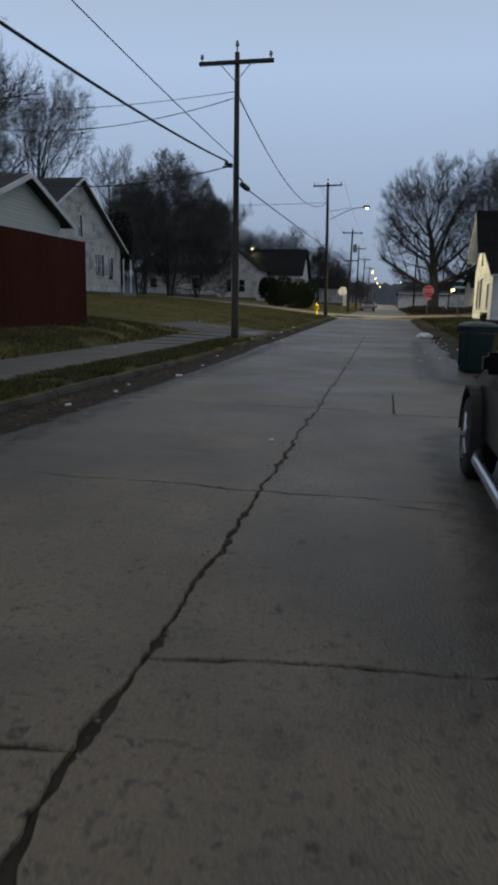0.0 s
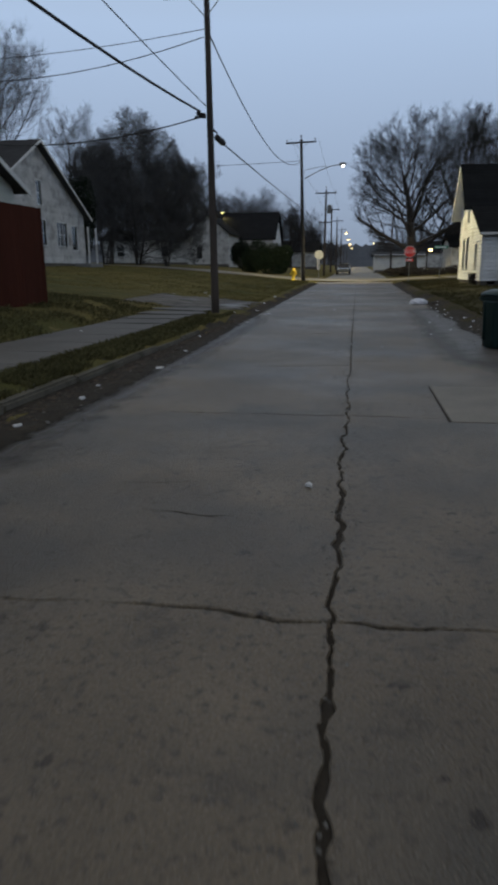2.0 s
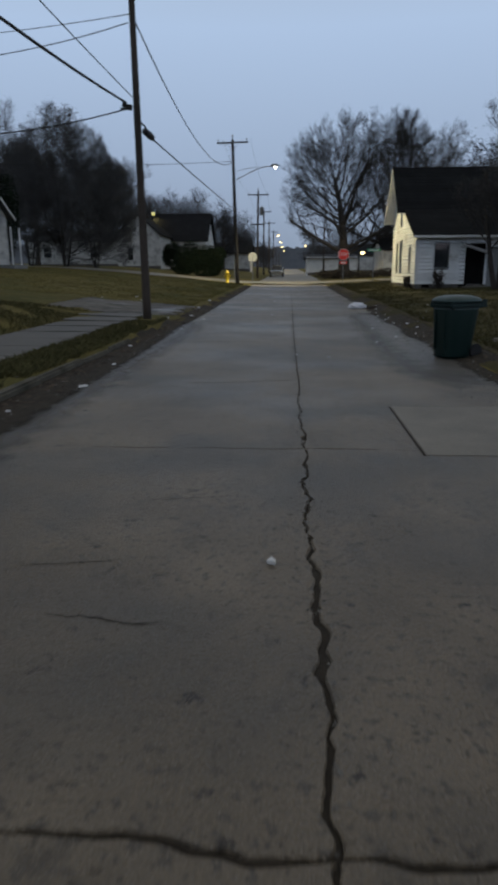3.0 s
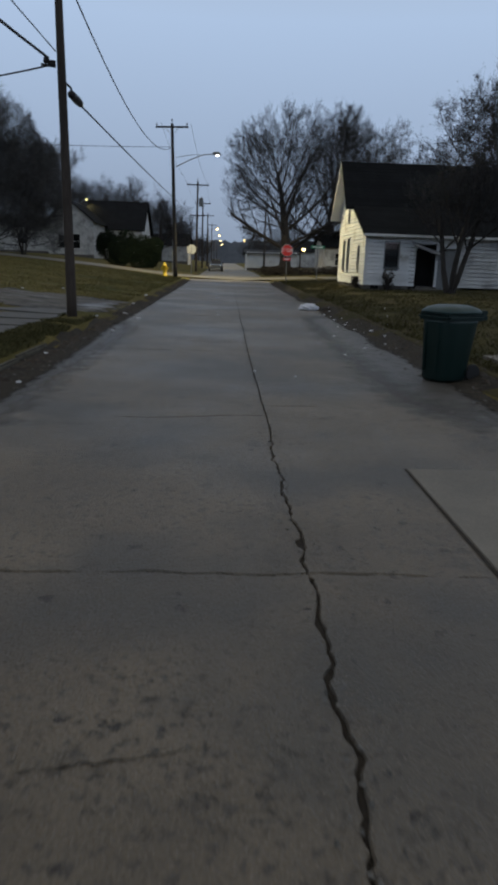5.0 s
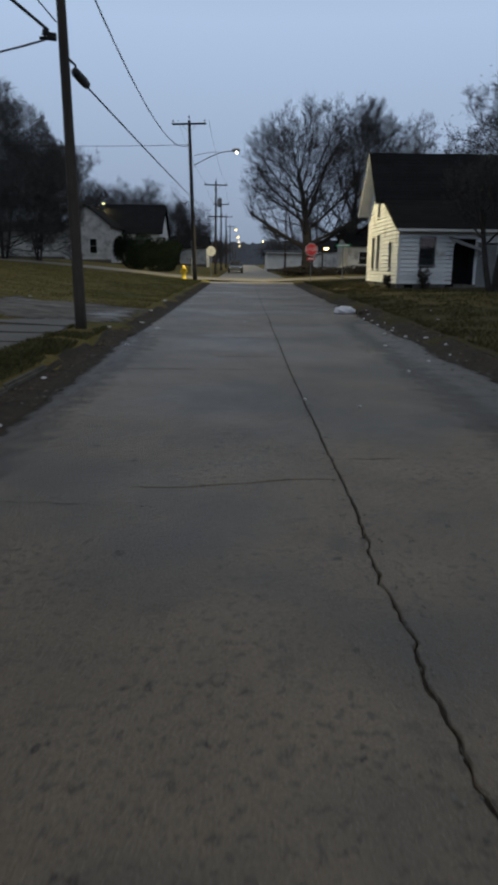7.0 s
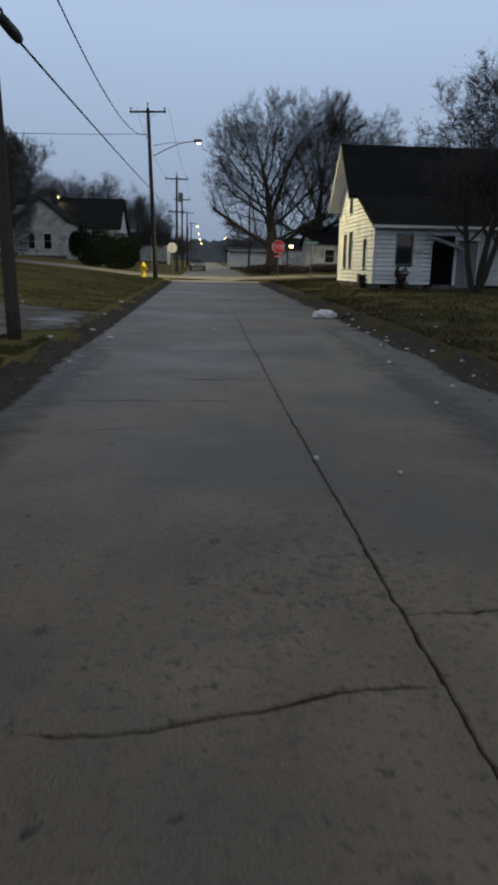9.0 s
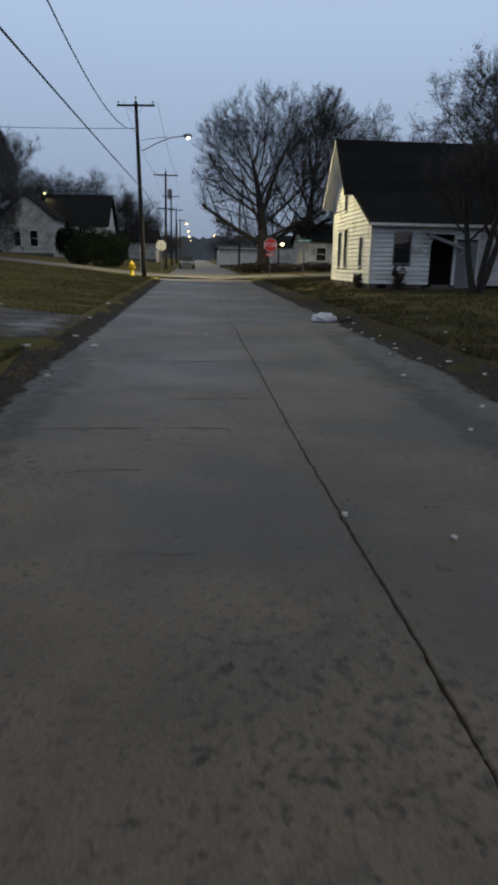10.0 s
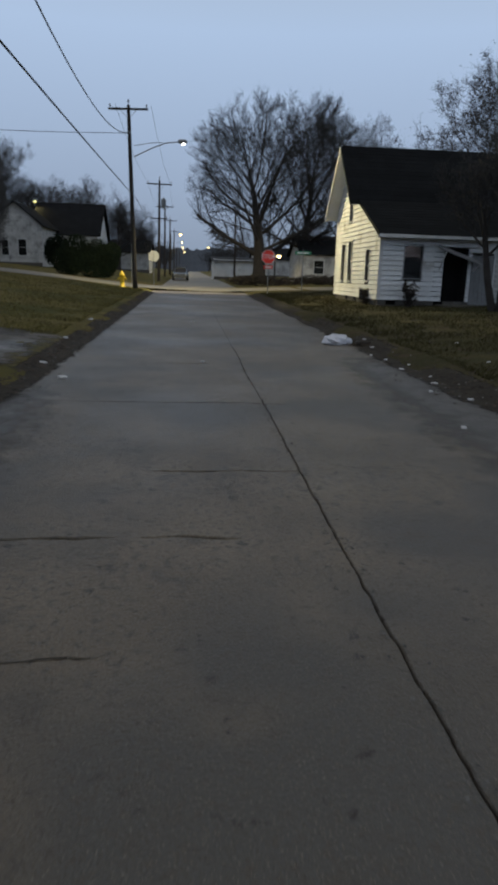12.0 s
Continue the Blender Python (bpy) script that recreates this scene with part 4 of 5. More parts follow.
# white house on the right, with a lean-to along its front
def white_house():
    X0, X1, YN, YF = 6.1, 17.0, 43.5, 52.0
    bz = 0.84
    t = thing("white_house", pose(X0, YN, ground_z(X0, YN)), "old white clapboard house with a black roof and porch hood", "house")
    gz = ground_z(X0, YN)
    off = pose(-X0, -YN, -gz)

    wn_ = wall_frame(t, "front_wall", 0, 0, 0, 0)
    wz = bz - gz
    holes = [(1.05, 1.75 - gz, 1.78, 3.05 - gz), (2.72, wz, 3.8, 2.9 - gz), (3.92, wz - 0.1, 4.9, 2.75 - gz), (7.2, 1.7 - gz, 8.0, 2.95 - gz)]
    boards(wn_, 0, lambda z: (0.0, 4.96), 3.42 - gz, holes[:3], 0.2, M["white_siding"], base_z=wz, lap=0.03, groove=0.024)
    boards(wn_, 0, lambda z: (4.97, X1 - X0), 3.42 - gz, holes[3:], 0.2, M["peeling"], base_z=wz, lap=0.03, groove=0.024)
    window(wn_, 1.05, 1.75 - gz, 1.78, 3.05 - gz, (1, 1), frame_w=0.05, trim="grey_board")
    window(wn_, 7.2, 1.7 - gz, 8.0, 2.95 - gz, (1, 2))
    m = Mesh()
    m.box(2.66, 0.9, wz - 0.1, 3.86, 0.98, 3.0 - gz)
    part("doorway", m, M["interior"], wn_, "dark open doorway")
    m = Mesh()
    m.box(2.66, 0.09, wz - 0.1, 2.72, 0.95, 3.0 - gz)
    m.box(3.8, 0.09, wz - 0.1, 3.86, 0.95, 3.0 - gz)
    part("door_reveal", m, M["interior"], wn_)
    for k in range(5):
        m = Mesh()
        m.bevelled(3.94 + k * 0.19, -0.03, wz - 0.12, 4.12 + k * 0.19, 0.05, 2.74 - gz, 0.008)
        part("door_plank", m, M["grey_board"], wn_)
    # sloping hood over the door
    m = Mesh()
    m.hexa([(2.45, -0.75, 2.86 - gz), (4.1, -0.75, 2.3 - gz), (4.1, 0.0, 2.52 - gz), (2.45, 0.0, 3.06 - gz),
            (2.45, -0.75, 2.92 - gz), (4.1, -0.75, 2.36 - gz), (4.1, 0.0, 2.6 - gz), (2.45, 0.0, 3.14 - gz)])
    part("porch_hood", m, M["grey_board"], t, "sagging grey porch hood")
    for px in (2.55, 4.0):
        m = Mesh()
        m.tube([(px, -0.02, 2.1 - gz), (px, -0.68, (2.82 if px < 3 else 2.32) - gz)], 0.03, 6)
        part("hood_brace", m, M["trim"], t)
    m = Mesh()
    m.bevelled(2.5, -0.9, -0.2, 4.1, -0.02, wz - 0.12, 0.02)
    part("door_step", m, M["kerb"], t)
    # gable wall towards the street
    g = wall_frame(t, "gable_wall", 0, YF - YN, 0, -90)
    e0, k0, a0 = 3.42 - gz, 5.0 - gz, 7.62 - gz

    def gable_span(z):
        lo = 0.0 if z < k0 else (z - k0) / (a0 - k0) * 2.5
        if z < e0:
            hi = 8.5
        elif z < k0:
            hi = 8.5 - (z - e0) / (k0 - e0) * 3.5
        else:
            hi = 5.0 - (z - k0) / (a0 - k0) * 2.5
        return (lo, hi)

    gw = [(2.75, 4.35 - gz, 3.35, 5.4 - gz), (1.5, 1.55 - gz, 2.25, 3.3 - gz), (2.95, 1.55 - gz, 3.75, 3.4 - gz), (6.35, 1.6 - gz, 6.95, 2.9 - gz)]
    boards(g, 0, gable_span, a0, gw, 0.2, M["white_siding"], base_z=wz, lap=0.03, groove=0.024)
    for o in gw:
        window(g, *o, (1, 2), blind=True)
    # corner boards
    for x, y in ((0, 0), (0, YF - YN)):
        m = Mesh()
        m.bevelled(x - 0.035, y - 0.035 if y == 0 else y - 0.1, wz, x + 0.1, y + 0.1 if y == 0 else y + 0.035, (3.4 if y == 0 else 5.0) - gz, 0.01)
        part("corner_board", m, M["trim"], t)
    # other walls
    m = Mesh()
    m.box(0, YF - YN - 0.1, wz, X1 - X0, YF - YN, 5.0 - gz)
    part("back_wall", m, M["white_siding"], t)
    m = Mesh()
    m.add([(X1 - X0, 0, wz), (X1 - X0, 8.5, wz), (X1 - X0, 8.5, k0), (X1 - X0, 6.0, a0), (X1 - X0, 3.5, k0), (X1 - X0, 0, e0),
           (X1 - X0 - 0.1, 0, wz), (X1 - X0 - 0.1, 8.5, wz), (X1 - X0 - 0.1, 8.5, k0), (X1 - X0 - 0.1, 6.0, a0), (X1 - X0 - 0.1, 3.5, k0), (X1 - X0 - 0.1, 0, e0)],
          [(0, 1, 2, 3, 4, 5), (11, 10, 9, 8, 7, 6)] + [(i, (i + 1) % 6, 6 + (i + 1) % 6, 6 + i) for i in range(6)])
    part("end_wall", m, M["white_siding"], t)
    # foundation, block by block on the visible sides
    rng = random.Random(8)
    m0 = Mesh().bevelled(0.012, 0.08, 0, 0.39, 0.22, 0.19, 0.01).data("foundation_block", M["brick"])
    for row in range(2):
        for k in range(13):
            if rng.random() < 0.88:
                part("foundation_block", m0, None, t, at=pose(0.02 + k * 0.41, 0.0, wz - 0.2 * (row + 1) + 0.005))
        for k in range(20):
            if rng.random() < 0.85:
                part("foundation_block", m0, None, t, at=pose(0.0, YF - YN - k * 0.41, wz - 0.2 * (row + 1) + 0.005, 0, 0, -90))
    m = Mesh()
    m.box(0.25, 0.3, -0.3, X1 - X0 - 0.2, YF - YN - 0.2, wz)
    part("crawl_space", m, M["interior"], t)
    # roofs
    L = X1 - X0 + 0.3
    roof_slope(t, "main_roof", [(-0.6, 3.35, k0 - 0.02), (L, 3.35, k0 - 0.02), (L, 6.0, a0 + 0.2), (-0.6, 6.0, a0 + 0.2)], 0.1, M["roof_dark"], 14)
    roof_slope(t, "rear_roof", [(L, 8.85, k0 - 0.3), (-0.6, 8.85, k0 - 0.3), (-0.6, 6.0, a0 + 0.2), (L, 6.0, a0 + 0.2)], 0.1, M["roof_dark"])
    roof_slope(t, "lean_to_roof", [(-0.2, -0.4, e0 + 0.05), (L, -0.4, e0 + 0.05), (L, 3.6, k0 + 0.16), (-0.2, 3.6, k0 + 0.16)], 0.1, M["roof_dark"], 12)
    for p, q in (((-0.63, 3.3, k0 - 0.15), (-0.63, 6.0, a0 + 0.05)), ((-0.63, 8.87, k0 - 0.45), (-0.63, 6.0, a0 + 0.05)), ((-0.22, -0.42, e0 - 0.07), (-0.22, 3.5, k0 + 0.02))):
        m = Mesh()
        m.hexa([(p[0], p[1], p[2]), (p[0] + 0.04, p[1], p[2]), (q[0] + 0.04, q[1], q[2]), (q[0], q[1], q[2]),
                (p[0], p[1], p[2] + 0.16), (p[0] + 0.04, p[1], p[2] + 0.16), (q[0] + 0.04, q[1], q[2] + 0.16), (q[0], q[1], q[2] + 0.16)])
        part("rake_board", m, M["trim" if p[1] > 6 else "roof_dark"], t)
    for ya, za, yb, zb in ((3.4, k0 - 0.06, 6.0, a0 + 0.06), (8.8, k0 - 0.36, 6.0, a0 + 0.06)):
        m = Mesh()
        m.hexa([(-0.58, ya, za - 0.05), (0.02, ya, za - 0.05), (0.02, yb, zb - 0.05), (-0.58, yb, zb - 0.05), (-0.58, ya, za - 0.02), (0.02, ya, za - 0.02), (0.02, yb, zb - 0.02), (-0.58, yb, zb - 0.02)])
        part("rake_soffit", m, M["trim"], t)
    m = Mesh()
    m.bevelled(-0.2, -0.44, e0 - 0.1, L, -0.39, e0 + 0.03, 0.008)
    part("fascia", m, M["trim"], t)
    m = Mesh()
    m.bevelled(-0.15, -0.38, e0 - 0.1, L, 0.0, e0 - 0.075, 0.004)
    part("soffit", m, M["grey_board"], t)
    return t


white_house()


def gable_house(name, x, y0, y1, apex_z, eave_z, base_z, depth, label, wall_mat, roof_mat, course, wins, over=0.4, courses=10, fill=True):
    """A house whose gable looks at the street (to +x); the ridge runs away from it."""
    gz = ground_z(x, (y0 + y1) / 2)
    t = thing(name, pose(x, y0, gz), label, "house" if "house" in name else "garage")
    W = y1 - y0
    e, a, b = eave_z - gz, apex_z - gz, base_z - gz
    g = wall_frame(t, "gable_wall", 0, 0, 0, 90)

    def span(z):
        if z < e:
            return (0.0, W)
        k = (z - e) / (a - e) * W / 2
        return (k, W - k)

    boards(g, 0, span, a, [w[:4] for w in wins], course, wall_mat, base_z=b)
    for w in wins:
        window(g, *w[:4], w[4], blind=w[5])
    s = wall_frame(t, "side_wall", -depth, 0, 0, 0)
    boards(s, 0, lambda z: (0.0, depth - 0.1), e, [], course * 1.0, wall_mat, base_z=b)
    m = Mesh()
    m.box(-depth, W - 0.1, b, -0.1, W, e)
    part("far_wall", m, wall_mat, t)
    m = Mesh()
    m.box(-depth, 0.1, b, -depth + 0.1, W - 0.1, e)
    part("rear_wall", m, wall_mat, t)
    m = Mesh()
    m.box(-depth + 0.05, 0.12, -0.6, -0.05, W - 0.05, b)
    part("foundation", m, M["brick"], t)
    sl = (a - e) / (W / 2)
    up = 0.12
    roof_slope(t, "roof_near", [(-depth - 0.2, -over, e - over * sl + up), (over, -over, e - over * sl + up), (over, W / 2, a + up), (-depth - 0.2, W / 2, a + up)], 0.1, roof_mat, courses)
    roof_slope(t, "roof_far", [(over, W + over, e - over * sl + up), (-depth - 0.2, W + over, e - over * sl + up), (-depth - 0.2, W / 2, a + up), (over, W / 2, a + up)], 0.1, roof_mat)
    for s0 in (-over, W + over):
        m = Mesh()
        p, q = (over, s0, e - over * sl + up - 0.16), (over, W / 2, a + up - 0.16)
        m.hexa([(p[0], p[1], p[2]), (p[0] + 0.035, p[1], p[2]), (q[0] + 0.035, q[1], q[2]), (q[0], q[1], q[2]),
                (p[0], p[1], p[2] + 0.17), (p[0] + 0.035, p[1], p[2] + 0.17), (q[0] + 0.035, q[1], q[2] + 0.17), (q[0], q[1], q[2] + 0.17)])
        part("rake_board", m, M["trim"], t)
    return t


gar = gable_house("garage", -12.0, 19.6, 25.0, 5.3, 4.15, 0.85, 8.0, "pale vinyl-sided garage with grey roof behind the red fence", M["cream_siding"], M["roof_grey"], 0.12, [], 0.4, 8)
hz = ground_z(-22, 47.9)
old = gable_house("old_house", -22.0, 40.2, 55.6, 9.8, 5.6, 2.1, 10.0, "old house with peeling white boards and dark steep roof", M["peeling"], M["roof_grey"], 0.2,
                  [(7.5, 3.3 - hz, 8.5, 4.9 - hz, (2, 2), False), (10.3, 3.3 - hz, 12.0, 4.9 - hz, (3, 2), False), (7.5, 5.9 - hz, 8.2, 7.4 - hz, (1, 2), False), (12.9, 3.1 - hz, 13.8, 4.8 - hz, (1, 1), False)], 0.5, 12)
# side porch of the old house
for py in (13.6, 15.2):
    part("porch_post", Mesh().tube([(1.0, py, 0), (1.0, py, 2.9)], 0.06, 6), M["trim"], old)
m = Mesh()
m.box(0.03, 13.0, -0.3, 1.3, 15.6, 0.25)
part("porch_floor", m, M["grey_board"], old)


# red fence on the bank
def red_fence():
    t = thing("privacy_fence", pose(-8.8, 0, 0), "tall dark red board fence standing on the grass bank", "fence")
    rng = random.Random(2)
    y = 20.15
    board = Mesh().bevelled(-0.012, -0.145, 0, 0.012, -0.002, 2.4, 0.003).data("fence_board", M["red_fence"])
    while y > 3:
        part("fence_board", board, None, t, at=pose(rng.uniform(-0.003, 0.003), y, 0.66 - 0.008 * (20 - y) + rng.uniform(-0.006, 0.006)))
        y -= 0.146
    for k in range(8):
        m = Mesh()
        m.bevelled(-0.11, 20.0 - k * 2.4, 0.0, -0.014, 20.1 - k * 2.4, 2.9, 0.006)
        part("fence_post", m, M["dark_wood"], t)
    for h in (1.0, 1.9, 2.75):
        m = Mesh()
        m.box(-0.06, 3, h - 0.1, -0.014, 20.1, h)
        part("fence_rail", m, M["dark_wood"], t)


red_fence()


# houses beyond the side street
def far_house(name, x0, x1, y0, y1, eave, ridge, label, wall_mat, roof_mat, along_x=True, wins=(), base=None, door=None):
    cx = (x0 + x1) / 2
    gz = ground_z(cx, y0)
    t = thing(name, pose(x0, y0, gz), label, "house", "houses beyond the crossing")
    W, D = x1 - x0, y1 - y0
    f = wall_frame(t, "front_wall", 0, 0, 0, 0)
    if along_x:
        boards(f, 0, lambda z: (0, W), eave, [w for w in wins], 0.3, wall_mat, base_z=0.2)
    else:
        def span(z):
            k = max(0.0, (z - eave) / (ridge - eave)) * W / 2
            return (k, W - k)
        boards(f, 0, span, ridge - 0.02, [w for w in wins], 0.3, wall_mat, base_z=0.2)
    for w in wins:
        window(f, *w, (1, 2))
    part("side_wall", Mesh().box(0, 0.1, -0.5, 0.1, D, eave), wall_mat, t)
    part("side_wall", Mesh().box(W - 0.1, 0.1, -0.5, W, D, eave), wall_mat, t)
    part("back_wall", Mesh().box(0.1, D - 0.1, -0.5, W - 0.1, D, eave), wall_mat, t)
    m = Mesh()
    m.box(0.02, 0.03, -0.6, W - 0.02, 0.09, 0.2)
    part("foundation", m, M["brick"], t)
    if along_x:
        h = D / 2
        roof_slope(t, "roof_front", [(-0.4, -0.4, eave - 0.15), (W + 0.4, -0.4, eave - 0.15), (W + 0.4, h, ridge), (-0.4, h, ridge)], 0.1, roof_mat)
        roof_slope(t, "roof_back", [(W + 0.4, D + 0.4, eave - 0.15), (-0.4, D + 0.4, eave - 0.15), (-0.4, h, ridge), (W + 0.4, h, ridge)], 0.1, roof_mat)
        for s in (0.05, W - 0.05):
            m = Mesh()
            m.add([(s - 0.05, 0, eave), (s - 0.05, D, eave), (s - 0.05, h, ridge - 0.12), (s + 0.05, 0, eave), (s + 0.05, D, eave), (s + 0.05, h, ridge - 0.12)],
                  [(0, 2, 1), (3, 4, 5), (0, 1, 4, 3), (1, 2, 5, 4), (2, 0, 3, 5)])
            part("gable", m, wall_mat, t)
    else:
        h = W / 2
        roof_slope(t, "roof_side", [(-0.4, D + 0.3, eave - 0.15), (-0.4, -0.4, eave - 0.15), (h, -0.4, ridge + 0.08), (h, D + 0.3, ridge + 0.08)], 0.1, roof_mat)
        roof_slope(t, "roof_side", [(W + 0.4, -0.4, eave - 0.15), (W + 0.4, D + 0.3, eave - 0.15), (h, D + 0.3, ridge + 0.08), (h, -0.4, ridge + 0.08)], 0.1, roof_mat)
    return t


far_house("far_house", -22.2, -16.9, 90, 100, 4.0, 6.2, "white gabled house with a dark window across the side street", M["peeling"], M["roof_far"], False, [(2.9, 0.9, 3.7, 2.5), (1.2, 0.9, 1.9, 2.4)])
far_house("far_house", -34, -22.4, 91, 99, 3.2, 4.4, "long low pale wing behind bare trees", M["peeling"], M["roof_grey"], True, [(2, 1, 3, 2.2), (8, 1, 9, 2.2)])
far_house("far_house", -19.5, -12.2, 98, 108, 3.8, 7.6, "house with a steep black roof behind the hedge", M["white_siding"], M["roof_far"], True, [(1.0, 1.0, 1.8, 2.4)])
far_house("far_house", 1.9, 9.5, 112, 122, 2.5, 3.0, "long low pale building beyond the crossing", M["white_siding"], M["roof_grey"], True)
far_house("far_house", 10.0, 17.0, 86, 95, 3.0, 4.9, "small bungalow with a dark roof and pale porch posts", M["peeling"], M["roof_far"], True, [(1.2, 0.9, 2.2, 2.2), (4.5, 0.9, 5.4, 2.2)])
far_house("far_house", -16, -8, 130, 140, 3.0, 5.0, "distant house along the street", M["peeling"], M["roof_far"], True)
far_house("far_house", 10, 18, 135, 145, 3.0, 5.0, "distant house along the street", M["peeling"], M["roof_far"], True)

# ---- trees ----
BROOM = dict(kids=(19, 11, 7, 5), sizes=(0.72, 0.52, 0.31, 0.17, 0.1), up=(0.05, 0.08, 0.06, 0.05, 0.05), spread=(1.35, 0.8, 0.75, 0.7), girth=0.013, low=0.06, dome=(0.38, 0.42, 0.58), sprig=(0.3, 0.9), twig="twig_hazed")
ROUND = dict(kids=(13, 10, 7, 5), sizes=(0.45, 0.55, 0.3, 0.16, 0.09), up=(0.02, 0.05, 0.04, 0.03, 0.03), spread=(1.05, 0.85, 0.85, 0.8), low=0.35, dome=(0.46, 0.55, 0.46))
TALL = dict(low=0.3, kids=(14, 8, 6, 5), sizes=(0.7, 0.4, 0.22, 0.12, 0.06), up=(0.03, 0.08, 0.06, 0.06, 0.05), spread=(0.8, 0.75, 0.75, 0.75), girth=0.016, twig="twig_hazed", dome=(0.3, 0.62, 0.39), haze=5000)
OLD = dict(kids=(19, 12, 8, 5), sizes=(0.72, 0.46, 0.24, 0.12, 0.065), up=(0.02, 0.08, 0.06, 0.05, 0.05), spread=(1.1, 0.75, 0.75, 0.8), low=0.26, wander=0.13, dome=(0.36, 0.57, 0.44))
GREAT = dict(kids=(20, 11, 8, 5), sizes=(0.62, 0.5, 0.26, 0.14, 0.08), up=(0.02, 0.055, 0.05, 0.05, 0.05), spread=(1.0, 0.75, 0.75, 0.8), wander=0.13, habit=True, group="big bare trees")
bare_tree(5.3, 84, 21.3, 31, "huge spreading bare tree beyond the crossing", low=0.2, girth=0.034, dome=(0.37, 0.53, 0.45), haze=15000, sprig=(0.3, 0.9), **GREAT)
bare_tree(10.6, 90, 20.3, 12, "tall bare tree with an open crown", low=0.22, girth=0.026, dome=(0.32, 0.55, 0.43), haze=11000, sprig=(0.3, 0.9), **GREAT)
bare_tree(16.5, 97, 20, 18, "tall bare tree behind the white house", group="big bare trees", twig="twig_hazed", haze=4000, **OLD)
bare_tree(9.6, 39.8, 9.0, 13, "dark many-stemmed bare tree before the house wall", kids=(9, 9, 7, 4), sizes=(0.5, 0.45, 0.24, 0.13, 0.07), girth=0.028, trunks=3, lean=0.3, up=(0.05, 0.07, 0.04, 0.03, 0.02), low=0.35, dome=(0.33, 0.62, 0.4), haze=3000, sprig=(0.2, 0.5))
bare_tree(-22.4, 70, 14.6, 14, "dense twiggy dark tree on the lawn edge", trunks=3, lean=0.16, haze=9000, **BROOM)
bare_tree(-19.7, 71.0, 11.4, 24, "dense twiggy dark tree on the lawn edge", trunks=3, lean=0.16, haze=6000, **BROOM)
bare_tree(-26.6, 72, 12.2, 25, "dense twiggy dark tree beside the old house", trunks=3, lean=0.16, haze=4000, **BROOM)
bare_tree(-33, 62, 25, 15, "tall bare tree behind the old house", group="tall trees at the back", **{**TALL, "dome": (0.25, 0.62, 0.38), "haze": 9000, "sprig": (0.5, 1.4)})
bare_tree(-34.5, 84, 20, 16, "tall haze-paled bare tree behind the houses", group="tall trees at the back", **{**TALL, "dome": (0.2, 0.62, 0.38), "haze": 5000})
bare_tree(-31.0, 86, 18, 29, "tall haze-paled bare tree behind the houses", group="tall trees at the back", **{**TALL, "dome": (0.2, 0.62, 0.38), "haze": 5000})
bare_tree(-48, 74, 24, 17, "tall bare tree behind the old house", group="tall trees at the back", **TALL)
bare_tree(-37, 52, 22, 28, "tall bare tree behind the old house", group="tall trees at the back", **TALL)
bare_tree(-31.6, 43.0, 25, 26, "tall bare tree rising behind the garage", group="tall trees at the back", **OLD)
bare_tree(18.8, 60, 19.5, 19, "bushy tree with a few dry leaves behind the house", wander=0.2, girth=0.018, leaves=14000, haze=14000, **{**ROUND, "dome": (0.34, 0.55, 0.46)})
bare_tree(27, 57, 21, 20, "bushy dark tree behind the house", wander=0.2, girth=0.018, leaves=7000, haze=4000, **ROUND)
bare_tree(12.6, 66, 14, 27, "bushy dark tree behind the house", wander=0.2, girth=0.018, leaves=4000, haze=3000, **ROUND)
for i, (tx, ty, th) in enumerate(((-22, 112, 14), (-18.5, 126, 18), (-15.5, 130, 17), (-24.5, 120, 15), (-12.5, 126, 14), (-10.5, 140, 11.5))):
    bare_tree(tx, ty, th, 40 + i, "rounded dark bare tree far beyond the houses", group="far round trees", girth=0.02, haze=2500, **ROUND)
bare_tree(-25, 104, 17, 50, "tall bare tree far behind the white house", group="far round trees", **TALL)
bare_tree(-28, 108, 18, 51, "tall bare tree far behind the white house", group="far round trees", **TALL)
for i in range(34):
    rr = random.Random(70 + i)
    side = -1 if i % 2 else 1
    bare_tree(side * (6.5 + 24 * rr.random() ** 1.6) + (2 if side > 0 else -4), 135 + i * 8, rr.uniform(8, 14), 80 + i, "distant bare street tree in the dusk", kids=(8, 7, 5, 3), group="distant street trees", haze=1500)
leaf_mass("hedge", -9.7, 74, 2.5, 1.5, 3.1, 26000, 5, "big dark clipped evergreen bush by the corner", "hedge", size=0.09)
leaf_mass("evergreen_shrub", -14.6, 86, 1.2, 1.0, 3.4, 4000, 6, "dark evergreen shrub against the white house", "shrub")
leaf_mass("evergreen_shrub", -24.4, 60.5, 1.9, 1.9, 7.6, 7000, 7, "dark evergreen beside the old house", "shrub")
leaf_mass("dry_shrub", 7.35, 43.0, 0.35, 0.25, 1.2, 500, 9, "small dry shrub against the white wall", "shrub", "dead_leaf", 0.07)
leaf_mass("dry_shrub", 6.0, 45.2, 0.3, 0.5, 0.8, 500, 10, "low dry shrub at the house corner", "shrub", "dead_leaf", 0.07)
leaf_mass("scrub", 5.0, 76, 3.0, 1.2, 1.1, 2500, 12, "low brown scrub below the big tree", "shrub", "dead_leaf", 0.12)
leaf_mass("scrub", 11.0, 78, 3.5, 1.2, 0.9, 2500, 13, "low brown scrub across the side street", "shrub", "dead_leaf", 0.12)


